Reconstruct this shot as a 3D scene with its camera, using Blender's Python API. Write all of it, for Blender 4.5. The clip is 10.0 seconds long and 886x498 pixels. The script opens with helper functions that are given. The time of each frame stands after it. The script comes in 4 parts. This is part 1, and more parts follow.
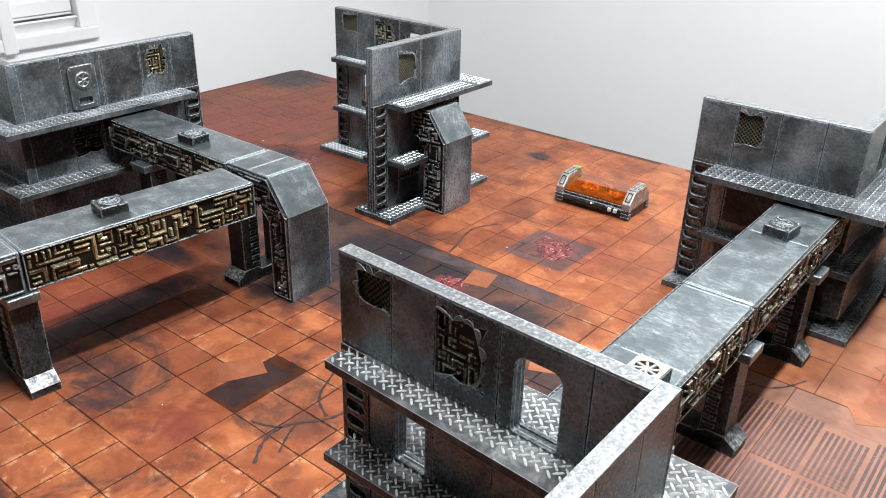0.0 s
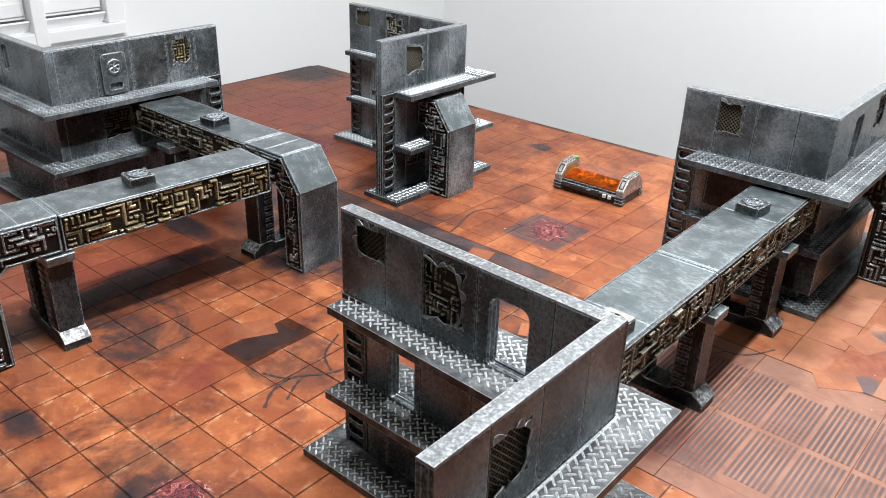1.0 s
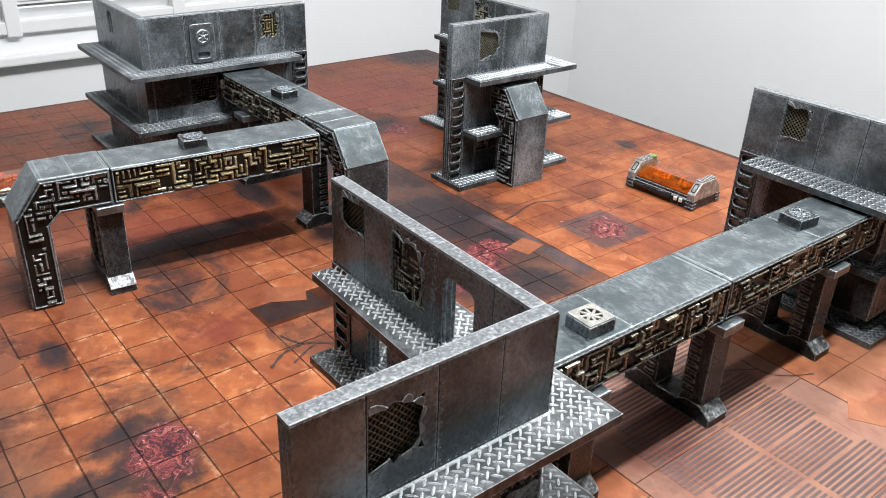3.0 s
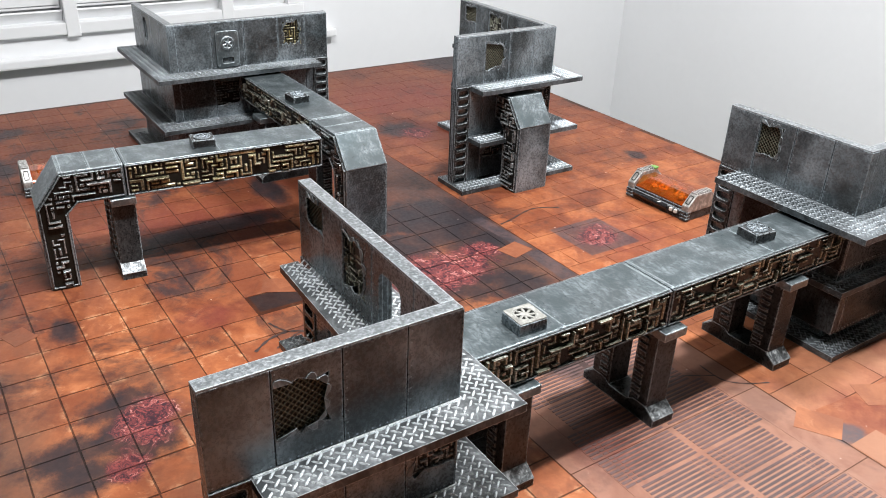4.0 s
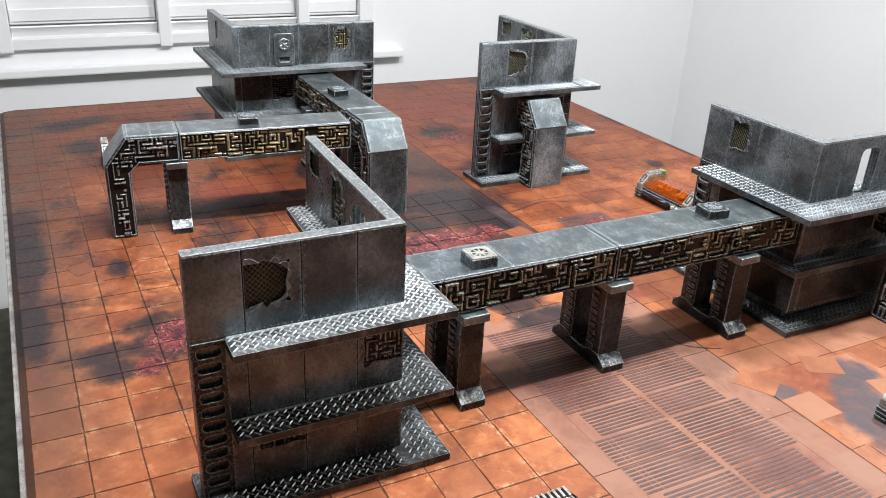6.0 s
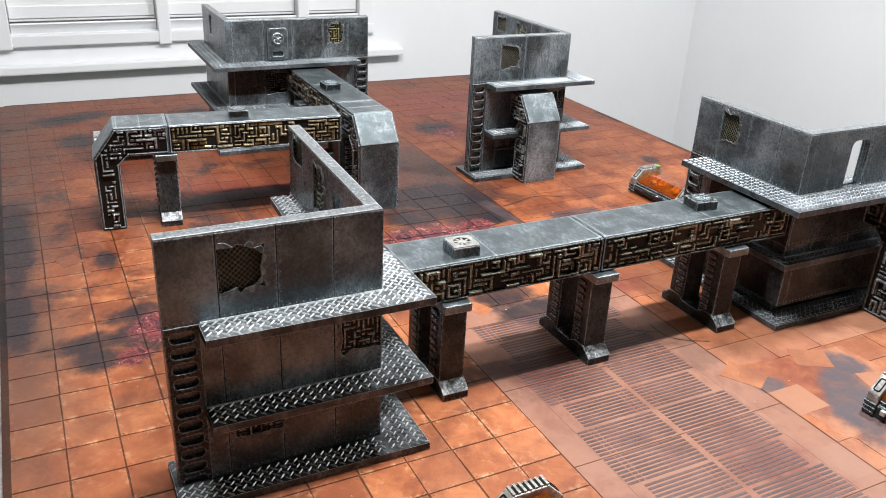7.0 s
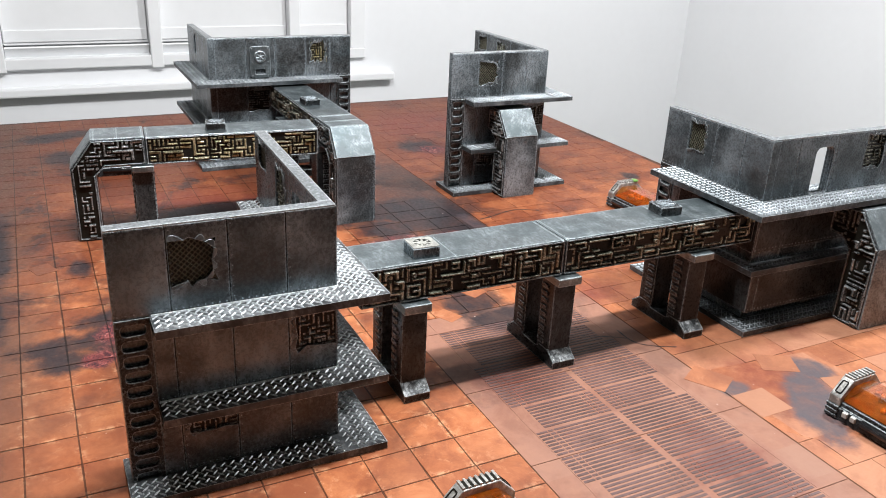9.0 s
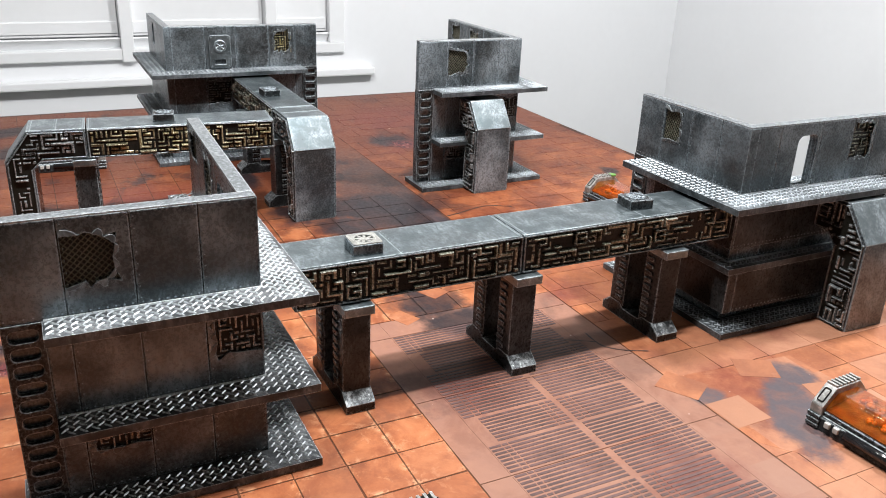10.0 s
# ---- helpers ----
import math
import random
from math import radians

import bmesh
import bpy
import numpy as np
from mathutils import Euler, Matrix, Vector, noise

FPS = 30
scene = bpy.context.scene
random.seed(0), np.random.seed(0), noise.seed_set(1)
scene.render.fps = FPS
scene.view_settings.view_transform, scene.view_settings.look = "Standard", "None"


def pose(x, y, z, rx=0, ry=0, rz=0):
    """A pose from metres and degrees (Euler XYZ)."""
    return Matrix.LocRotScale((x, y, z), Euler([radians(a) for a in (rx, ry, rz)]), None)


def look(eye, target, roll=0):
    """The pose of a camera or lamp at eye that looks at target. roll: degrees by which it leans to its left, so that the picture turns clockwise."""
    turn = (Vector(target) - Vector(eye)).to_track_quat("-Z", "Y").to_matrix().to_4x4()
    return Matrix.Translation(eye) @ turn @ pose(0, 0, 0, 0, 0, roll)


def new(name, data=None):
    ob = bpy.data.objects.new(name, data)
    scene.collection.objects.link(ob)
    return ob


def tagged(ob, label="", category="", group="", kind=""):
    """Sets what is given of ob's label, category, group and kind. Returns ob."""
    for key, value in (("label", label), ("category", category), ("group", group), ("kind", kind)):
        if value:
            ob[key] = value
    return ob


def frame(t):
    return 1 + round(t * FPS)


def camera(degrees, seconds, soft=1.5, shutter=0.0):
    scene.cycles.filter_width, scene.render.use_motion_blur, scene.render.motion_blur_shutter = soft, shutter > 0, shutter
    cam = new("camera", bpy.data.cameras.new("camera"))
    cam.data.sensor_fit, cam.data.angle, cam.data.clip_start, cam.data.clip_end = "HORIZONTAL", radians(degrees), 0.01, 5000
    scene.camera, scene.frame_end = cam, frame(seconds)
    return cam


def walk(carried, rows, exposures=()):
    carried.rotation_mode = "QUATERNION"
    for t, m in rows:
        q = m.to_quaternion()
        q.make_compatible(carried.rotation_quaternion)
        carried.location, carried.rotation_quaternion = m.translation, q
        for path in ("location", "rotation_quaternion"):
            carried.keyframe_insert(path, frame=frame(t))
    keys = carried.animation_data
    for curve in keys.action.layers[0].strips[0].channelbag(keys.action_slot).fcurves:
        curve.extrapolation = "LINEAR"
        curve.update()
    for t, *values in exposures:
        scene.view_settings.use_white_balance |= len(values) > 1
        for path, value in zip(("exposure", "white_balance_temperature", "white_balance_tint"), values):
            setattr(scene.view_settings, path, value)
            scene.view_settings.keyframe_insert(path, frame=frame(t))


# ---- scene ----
cam = camera(56.5, 10.0, soft=0.95)
PATH = [
    (0, (1.44, -0.043, 0.483), (0.326, 1.359, -0.408), 1.5),
    (0.5, (1.477, -0.064, 0.483), (0.332, 1.314, -0.406), 1.5),
    (1, (1.508, -0.092, 0.486), (0.359, 1.286, -0.397), 1.8),
    (1.5, (1.531, -0.094, 0.484), (0.35, 1.26, -0.395), 1.4),
    (2, (1.549, -0.075, 0.476), (0.306, 1.228, -0.395), 1.6),
    (2.5, (1.569, -0.04, 0.474), (0.248, 1.17, -0.415), 2.1),
    (4, (1.693, 0.036, 0.51), (0.225, 1.043, -0.402), 2.3),
    (4.5, (1.761, 0.04, 0.517), (0.242, 0.989, -0.374), 2.4),
    (5, (1.818, 0.042, 0.515), (0.259, 0.947, -0.351), 2.4),
    (5.5, (1.859, 0.043, 0.504), (0.271, 0.916, -0.343), 2.7),
    (7, (1.891, 0.07, 0.48), (0.277, 0.908, -0.352), 2.8),
    (7.5, (1.9, 0.08, 0.474), (0.287, 0.932, -0.345), 2.9),
    (8, (1.914, 0.084, 0.47), (0.294, 0.94, -0.332), 3.0),
    (8.5, (1.927, 0.087, 0.467), (0.298, 0.94, -0.318), 3.0),
    (9, (1.926, 0.101, 0.458), (0.279, 0.942, -0.306), 2.6),
    (9.5, (1.913, 0.126, 0.441), (0.267, 0.98, -0.309), 2.6),
    (10, (1.891, 0.172, 0.43), (0.247, 1.019, -0.332), 2.5),
]
walk(cam, [(t, look(eye, target, roll)) for t, eye, target, roll in PATH])

# ---------------------------------------------------------------- light
world = bpy.data.worlds.new("world")
scene.world = world
world.use_nodes = True
world.node_tree.nodes["Background"].inputs[0].default_value = (0.9, 0.95, 1.0, 1)
world.node_tree.nodes["Background"].inputs[1].default_value = 0.03


WHITE = (0.985, 0.99, 1.0)


def tube_light(x, y, z, length, watts):
    """A tube under the ceiling, running along y."""
    lamp = bpy.data.lights.new("tube_light", "AREA")
    lamp.shape, lamp.size, lamp.size_y = "RECTANGLE", 0.07, length
    lamp.energy, lamp.color = watts, WHITE
    new("tube_light", lamp).location = (x, y, z)


def wall_fill_lamp(x, y, z, radius, watts):
    lamp = bpy.data.lights.new("wall_fill_light", "SPOT")
    lamp.shadow_soft_size, lamp.energy, lamp.color = radius, watts, WHITE
    lamp.spot_size, lamp.spot_blend = radians(172), 0.08
    new("wall_fill_light", lamp).location = (x, y, z)


tube_light(1.32, 0.45, 1.60, 0.60, 44.0)
tube_light(0.80, 0.22, 1.60, 0.30, 8.5)
# unseen fill spot, added to lift the brightness of the white walls
wall_fill_lamp(1.15, 1.45, 1.60, 0.08, 122.0)


# ---------------------------------------------------------------- materials
class Nodes:
    """A small wrapper to write node trees shortly."""

    def __init__(self, name):
        self.mat = bpy.data.materials.new(name)
        self.mat.use_nodes = True
        self.tree = self.mat.node_tree
        self.bsdf = self.tree.nodes["Principled BSDF"]

    def add(self, kind, **props):
        n = self.tree.nodes.new(kind)
        if "noise_dimensions" in props:
            n.noise_dimensions = props["noise_dimensions"]
        if "interpolation_type" in props:
            n.interpolation_type = props["interpolation_type"]
        if "data_type" in props:
            n.data_type = props["data_type"]
        if "blend_type" in props:
            n.blend_type = props["blend_type"]
        if "operation" in props:
            n.operation = props["operation"]
        if "use_clamp" in props:
            n.use_clamp = props["use_clamp"]
        if "vector_type" in props:
            n.vector_type = props["vector_type"]
        if "samples" in props:
            n.samples = props["samples"]
        return n

    def link(self, a, b):
        self.tree.links.new(a, b)

    def put(self, socket, value):
        if isinstance(value, bpy.types.NodeSocket):
            self.link(value, socket)
        elif isinstance(value, tuple) and len(value) == 3 and socket.type == "RGBA":
            socket.default_value = (*value, 1)
        else:
            socket.default_value = value

    def noise(self, vec, scale, detail=4.0, rough=0.6, distort=0.0, colour=False):
        n = self.add("ShaderNodeTexNoise")
        self.put(n.inputs["Vector"], vec)
        n.inputs["Scale"].default_value = scale
        n.inputs["Detail"].default_value = detail
        n.inputs["Roughness"].default_value = rough
        n.inputs["Distortion"].default_value = distort
        return n.outputs["Color" if colour else "Fac"]

    def ramp(self, fac, a, b, lo=0.0, hi=1.0):
        n = self.add("ShaderNodeMapRange", interpolation_type="SMOOTHSTEP")
        self.put(n.inputs[0], fac)
        for i, v in enumerate((a, b, lo, hi)):
            n.inputs[i + 1].default_value = v
        return n.outputs[0]

    def mix(self, fac, a, b, blend="MIX"):
        n = self.add("ShaderNodeMix", data_type="RGBA", blend_type=blend)
        self.put(n.inputs[0], fac)
        self.put(n.inputs[6], a)
        self.put(n.inputs[7], b)
        return n.outputs[2]

    def maths(self, op, a, b=0.0, clamp=False):
        n = self.add("ShaderNodeMath", operation=op, use_clamp=clamp)
        self.put(n.inputs[0], a)
        self.put(n.inputs[1], b)
        return n.outputs[0]

    def vec(self, op, a, b):
        n = self.add("ShaderNodeVectorMath", operation=op)
        self.put(n.inputs[0], a)
        self.put(n.inputs[1], b)
        return n.outputs["Value" if op in ("LENGTH", "DOT_PRODUCT", "DISTANCE") else "Vector"]

    def bump(self, height, strength, distance, normal=None):
        n = self.add("ShaderNodeBump")
        n.inputs["Strength"].default_value = strength
        n.inputs["Distance"].default_value = distance
        self.put(n.inputs["Height"], height)
        if normal is not None:
            self.put(n.inputs["Normal"], normal)
        return n.outputs[0]

    def done(self, **inputs):
        for k, v in inputs.items():
            self.put(self.bsdf.inputs[k.replace("_", " ")], v)
        return self.mat


def plain(name, colour, rough=0.6, metallic=0.0, speck=0.12, scale=60.0, bump=0.15):
    n = Nodes(name)
    p = n.add("ShaderNodeNewGeometry").outputs["Position"]
    a = n.noise(p, scale, 5)
    b = n.noise(p, scale * 0.08, 3)
    dark = tuple(c * (1 - speck) for c in colour)
    light = tuple(min(1, c * (1 + speck * 0.5)) for c in colour)
    col = n.mix(n.ramp(n.maths("ADD", n.maths("MULTIPLY", a, 0.4), n.maths("MULTIPLY", b, 0.6)), 0.35, 0.65), dark, light)
    return n.done(Base_Color=col, Roughness=n.ramp(a, 0.2, 0.8, rough * 0.9, min(1, rough * 1.1)), Metallic=metallic,
                  Normal=n.bump(a, bump, 0.001))


def drybrushed(name, dark, brown, silver, amount, edge, rough, metal=0.75, soft=0.0016, gloss=0.30, blotch=20, stroke=(1.0, 1.0, 0.4), uneven=0.0, grit=0.30, mottle=0.0, spec=0.38):
    """Glossy black-brown primed plastic, dry-brushed with silver: most on edges, in soft cloudy patches elsewhere."""
    n = Nodes(name)
    geo = n.add("ShaderNodeNewGeometry")
    p = geo.outputs["Position"]
    bev = n.add("ShaderNodeBevel", samples=4)
    bev.inputs["Radius"].default_value = soft
    sharp = n.ramp(n.vec("DOT_PRODUCT", bev.outputs[0], geo.outputs["Normal"]), 0.86, 0.998, 1.0, 0.0)
    fine = n.noise(p, 1300, 3, 0.7)
    grain = n.noise(p, 420, 5, 0.7)
    cloud = n.noise(p, blotch, 6, 0.60, 0.3)
    large = n.noise(p, 11, 4, 0.55, 0.0)
    base = n.mix(n.ramp(large, 0.42, 0.58), dark, brown)
    if uneven:
        base = n.mix(n.ramp(geo.outputs["Random Per Island"], 0.2, 0.9, 0.0, uneven), base, tuple(c * 0.12 for c in dark))
    patch = n.maths("MULTIPLY", n.ramp(cloud, 0.36, 0.74), n.ramp(grain, 0.30, 0.62, 0.62, 1.0))
    strokes = n.noise(n.vec("MULTIPLY", p, stroke), 330, 4, 0.65, 0.6)
    patch = n.maths("MULTIPLY", n.maths("MULTIPLY", patch, n.ramp(strokes, 0.36, 0.64, grit, 1.0)), amount)
    if mottle:
        # small pits and pale scuffs
        pit = n.ramp(n.noise(p, 95, 6, 0.72, 0.6), 0.50, 0.64, 0.0, 0.75)
        base = n.mix(pit, base, tuple(c * 0.25 for c in dark))
        scuff = n.maths("MULTIPLY", n.ramp(n.noise(p, 150, 6, 0.74, 0.4), 0.50, 0.66), n.ramp(large, 0.36, 0.60, 0.25, 1.0))
        patch = n.maths("MAXIMUM", patch, n.maths("MULTIPLY", scuff, mottle))
    rim = n.maths("MULTIPLY", n.maths("MULTIPLY", sharp, n.ramp(grain, 0.30, 0.52)), edge)
    speck = n.maths("MULTIPLY", n.ramp(fine, 0.60, 0.74), 0.12 * amount)
    if soft >= 0.001:
        wide = n.add("ShaderNodeBevel", samples=3)
        wide.inputs["Radius"].default_value = soft * 3.2
        near = n.ramp(n.vec("DOT_PRODUCT", wide.outputs[0], geo.outputs["Normal"]), 0.90, 0.9995, 1.0, 0.0)
        rim = n.maths("MAXIMUM", rim, n.maths("MULTIPLY", n.maths("MULTIPLY", near, n.ramp(grain, 0.50, 0.62)), edge * 0.6))
    worn = n.maths("MINIMUM", n.maths("MAXIMUM", n.maths("MAXIMUM", patch, rim), speck), 1.0)
    col = n.mix(worn, base, silver)
    r = n.maths("ADD", n.ramp(grain, 0.3, 0.7, gloss - 0.05, gloss + 0.10), n.maths("MULTIPLY", worn, rough - gloss))
    nrm = n.bump(n.maths("ADD", n.maths("MULTIPLY", grain, 0.7), n.maths("MULTIPLY", fine, 0.3)), 0.32, 0.0005, bev.outputs[0])
    return n.done(Base_Color=col, Roughness=r, Specular_IOR_Level=spec,
                  Metallic=n.maths("MULTIPLY", n.maths("ADD", n.maths("MULTIPLY", worn, -0.30), 0.95), metal), Normal=nrm)


WALLM = drybrushed("grimy_wall_metal", (0.050, 0.064, 0.071), (0.044, 0.048, 0.049), (0.48, 0.555, 0.605), 0.68, 1.0, 0.33, 0.38, 0.0016, gloss=0.24, blotch=13, grit=0.60, mottle=0.16)
DECKM = drybrushed("brushed_deck_metal", (0.118, 0.146, 0.156), (0.126, 0.148, 0.156), (0.64, 0.72, 0.76), 0.52, 1.0, 0.36, 0.86, gloss=0.32, blotch=46, stroke=(0.5, 1.0, 1.0), grit=0.15)
PLATEM = drybrushed("tread_plate_metal", (0.032, 0.038, 0.041), (0.038, 0.042, 0.045), (0.60, 0.67, 0.71), 0.36, 1.0, 0.46, 0.25, 0.0008, gloss=0.42, mottle=0.2, spec=0.25)
# near tower's worn plate and treads, with stronger light put into their silver
LITPLATEM = drybrushed("worn_lit_tread_plate", (0.030, 0.034, 0.037), (0.036, 0.039, 0.041), (0.76, 0.81, 0.84), 0.34, 1.0, 0.40, 0.22, 0.0008, gloss=0.36, blotch=40, spec=0.22)
LITTREADM = drybrushed("worn_lit_treads", (0.64, 0.69, 0.72), (0.68, 0.72, 0.74), (0.95, 0.98, 0.99), 0.85, 0.8, 0.30, 0.66, 0.0004, gloss=0.28)
TREADM = drybrushed("worn_tread_silver", (0.18, 0.20, 0.215), (0.21, 0.23, 0.245), (0.58, 0.64, 0.68), 0.66, 0.8, 0.34, 0.64, 0.0004, gloss=0.30)
FRAMEM = drybrushed("dark_frame_metal", (0.013, 0.015, 0.016), (0.018, 0.016, 0.015), (0.52, 0.58, 0.61), 0.18, 1.0, 0.32, 0.20, gloss=0.28, mottle=0.07, spec=0.18)
COPINGM = drybrushed("worn_bright_edge", (0.12, 0.132, 0.138), (0.15, 0.16, 0.165), (0.60, 0.64, 0.67), 0.85, 0.9, 0.42, 0.70, gloss=0.40, blotch=380, stroke=(1.0, 0.6, 1.0))
LIPM = drybrushed("speckled_silver_plate", (0.045, 0.050, 0.053), (0.055, 0.058, 0.060), (0.78, 0.83, 0.85), 1.0, 1.0, 0.50, 0.5, 0.0008, gloss=0.44, blotch=160, grit=0.1, mottle=0.8)
FLAPM = drybrushed("torn_plating", (0.080, 0.090, 0.095), (0.090, 0.093, 0.093), (0.52, 0.58, 0.61), 0.75, 1.0, 0.40, 0.5, 0.0009, gloss=0.36, blotch=60)
PALEM = drybrushed("pale_worn_paint", (0.22, 0.22, 0.20), (0.28, 0.27, 0.24), (0.70, 0.70, 0.65), 0.8, 0.9, 0.40, 0.4, 0.0006, gloss=0.36, blotch=90)
HOLLOWM = drybrushed("black_recess", (0.009, 0.009, 0.008), (0.014, 0.013, 0.010), (0.10, 0.10, 0.09), 0.10, 0.0, 0.5, 0.1, spec=0.15)
GOLDM = drybrushed("tarnished_gold", (0.200, 0.165, 0.070), (0.27, 0.225, 0.095), (0.98, 0.91, 0.66), 0.62, 1.0, 0.24, 0.60, 0.0006, gloss=0.24, uneven=0.94)
STEELGOLDM = drybrushed("worn_steel_and_gold", (0.120, 0.125, 0.088), (0.170, 0.172, 0.120), (0.92, 0.93, 0.80), 0.62, 1.0, 0.24, 0.58, 0.0006, gloss=0.24, uneven=0.94)
IRONM = drybrushed("worn_iron_conduit", (0.110, 0.122, 0.125), (0.150, 0.155, 0.152), (0.88, 0.92, 0.93), 0.66, 1.0, 0.24, 0.62, 0.0006, gloss=0.24, uneven=0.94)
BRASSM = drybrushed("dull_brass_mesh", (0.085, 0.085, 0.062), (0.105, 0.102, 0.072), (0.42, 0.41, 0.31), 0.6, 0.5, 0.4, 0.45, 0.0003)
SILVERM = drybrushed("bright_silver_paint", (0.20, 0.20, 0.19), (0.24, 0.235, 0.22), (0.80, 0.80, 0.77), 0.8, 1.0, 0.36, 0.4, 0.0008, gloss=0.34, blotch=120)
# rear walls and ceiling are out of view, kept dark so shadows stay deep
REARM = plain("unseen_wall_bounce_cut", (0.19, 0.17, 0.155), 0.8, 0, 0.2, 4, 0.06)
# north white lighter than west: makes up in colour for weaker light there
NORTHM = plain("light_evened_north_white", (0.865, 0.875, 0.89), 0.7, 0, 0.015, 40, 0.06)
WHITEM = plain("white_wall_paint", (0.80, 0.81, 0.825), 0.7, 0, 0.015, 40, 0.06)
TRIMM = plain("white_gloss_paint", (0.82, 0.83, 0.84), 0.35, 0, 0.02, 30, 0.03)
CEILM = plain("unseen_ceiling_bounce_cut", (0.50, 0.49, 0.47), 0.8, 0, 0.02, 40, 0.05)
CARPETM = plain("grey_green_carpet", (0.085, 0.085, 0.06), 0.95, 0, 0.4, 300, 0.6)
BOARDM = plain("speckled_grey_board", (0.26, 0.24, 0.23), 0.7, 0, 0.6, 500, 0.5)


def glass_material():
    n = Nodes("orange_resin")
    p = n.add("ShaderNodeNewGeometry").outputs["Position"]
    a = n.noise(p, 60, 4, 0.6, 1.5)
    return n.done(Base_Color=n.mix(n.ramp(a, 0.40, 0.65), (0.50, 0.105, 0.007), (0.74, 0.23, 0.022)), Roughness=0.07,
                  Transmission_Weight=0.90, IOR=1.20, Coat_Weight=0.5)


RESINM = glass_material()
GOOM = plain("orange_goo", (0.42, 0.125, 0.016), 0.35, 0, 0.7, 120, 0.6)
AMBERM = plain("dark_amber_paint", (0.16, 0.045, 0.010), 0.4, 0, 0.7, 90, 0.5)
CREAMM = plain("pale_bone_paint", (0.58, 0.57, 0.53), 0.45, 0, 0.35, 150, 0.3)
PIPEM = plain("glossy_black_paint", (0.014, 0.014, 0.015), 0.14, 0, 0.3, 150, 0.1)
GREENM = plain("green_paint_spot", (0.13, 0.30, 0.06), 0.4, 0, 0.2, 150, 0.2)


def ellipse(n, p, wob, cx, cy, rx, ry, turn=0.0, edge=0.5):
    """1 inside a ragged ellipse on the mat, 0 outside."""
    m = n.add("ShaderNodeMapping", vector_type="TEXTURE")
    n.put(m.inputs["Vector"], p)
    m.inputs["Location"].default_value = (cx, cy, 0)
    m.inputs["Rotation"].default_value = (0, 0, radians(turn))
    m.inputs["Scale"].default_value = (rx, ry, 1.0)
    d = n.vec("LENGTH", n.vec("MULTIPLY", m.outputs[0], (1.0, 1.0, 0.0)), (0.0, 0.0, 0.0))
    return n.ramp(n.maths("ADD", d, wob), 1.0 - edge, 1.0 + edge * 0.4, 1.0, 0.0)


# dark smoke print; the last ellipse paints the gold-sided bridge's cast shadow
SMOKE_AND_SHADE = [(0.994, 0.150, 0.030, 0.052, 10), (1.045, 0.090, 0.026, 0.065, 0), (1.080, 0.095, 0.032, 0.036, 0), (1.040, 0.150, 0.060, 0.046, -20), (0.955, 0.575, 0.075, 0.085, 0), (0.96, 0.50, 0.05, 0.03, 0),
         (1.00, 0.63, 0.06, 0.04, 20), (0.775, 0.620, 0.075, 0.110, 0), (0.840, 0.560, 0.060, 0.060, 0), (0.800, 0.640, 0.100, 0.085, 0), (0.760, 0.520, 0.060, 0.060, 0), (0.880, 0.650, 0.050, 0.060, 0),
         (0.915, 0.53, 0.05, 0.04, 0), (0.57, 0.475, 0.07, 0.025, 0), (0.66, 0.35, 0.03, 0.13, 0)]
SOOT = [(0.75, 0.020, 0.18, 0.030, 0), (0.95, 0.016, 0.12, 0.024, 0), (1.11, 0.56, 0.05, 0.05, 0), (0.42, 0.80, 0.05, 0.05, 0), (0.14, 0.13, 0.04, 0.09, 20), (0.30, 0.13, 0.06, 0.04, 0),
        (1.16, 0.575, 0.04, 0.05, 0), (0.83, 0.125, 0.030, 0.018, 0), (0.735, 1.103, 0.026, 0.020, 0), (0.05, 1.15, 0.10, 0.08, 0)]
CHAR = [(0.882, 0.362, 0.019, 0.037, 0), (0.943, 0.810, 0.046, 0.046, 0), (0.870, 0.699, 0.056, 0.010, 4), (0.978, 0.700, 0.042, 0.012, -3)]
ASH = [(1.450, 0.786, 0.078, 0.032, -32), (1.394, 0.727, 0.017, 0.020, 0), (1.396, 0.838, 0.030, 0.024, 20)]
LAVA = [(1.087, 0.126, 0.020, 0.022, -20), (0.945, 0.815, 0.030, 0.038, 20), (0.922, 0.560, 0.050, 0.085, 0), (0.900, 0.640, 0.025, 0.030, 0), (1.030, 0.160, 0.042, 0.030, -30), (0.45, 0.82, 0.030, 0.03, 0)]
MAROON = [(0.885, 0.270, 0.030, 0.045, 0), (0.60, 0.30, 0.06, 0.12, 0), (1.425, 0.79, 0.105, 0.055, -35), (1.395, 0.756, 0.040, 0.026, 20), (0.25, 0.90, 0.14, 0.20, 0), (0.66, 0.42, 0.06, 0.07, 0), (1.50, 0.63, 0.09, 0.05, 0),
          (0.44, 0.83, 0.09, 0.08, 0), (1.14, 0.74, 0.04, 0.05, 0), (1.29, 0.52, 0.05, 0.05, 0), (1.38, 0.77, 0.035, 0.05, 0), (1.29, 0.90, 0.05, 0.03, 0), (0.96, 0.84, 0.08, 0.09, 0)]


PITCH, OX, OY = 0.0450, 0.0080, 0.0060


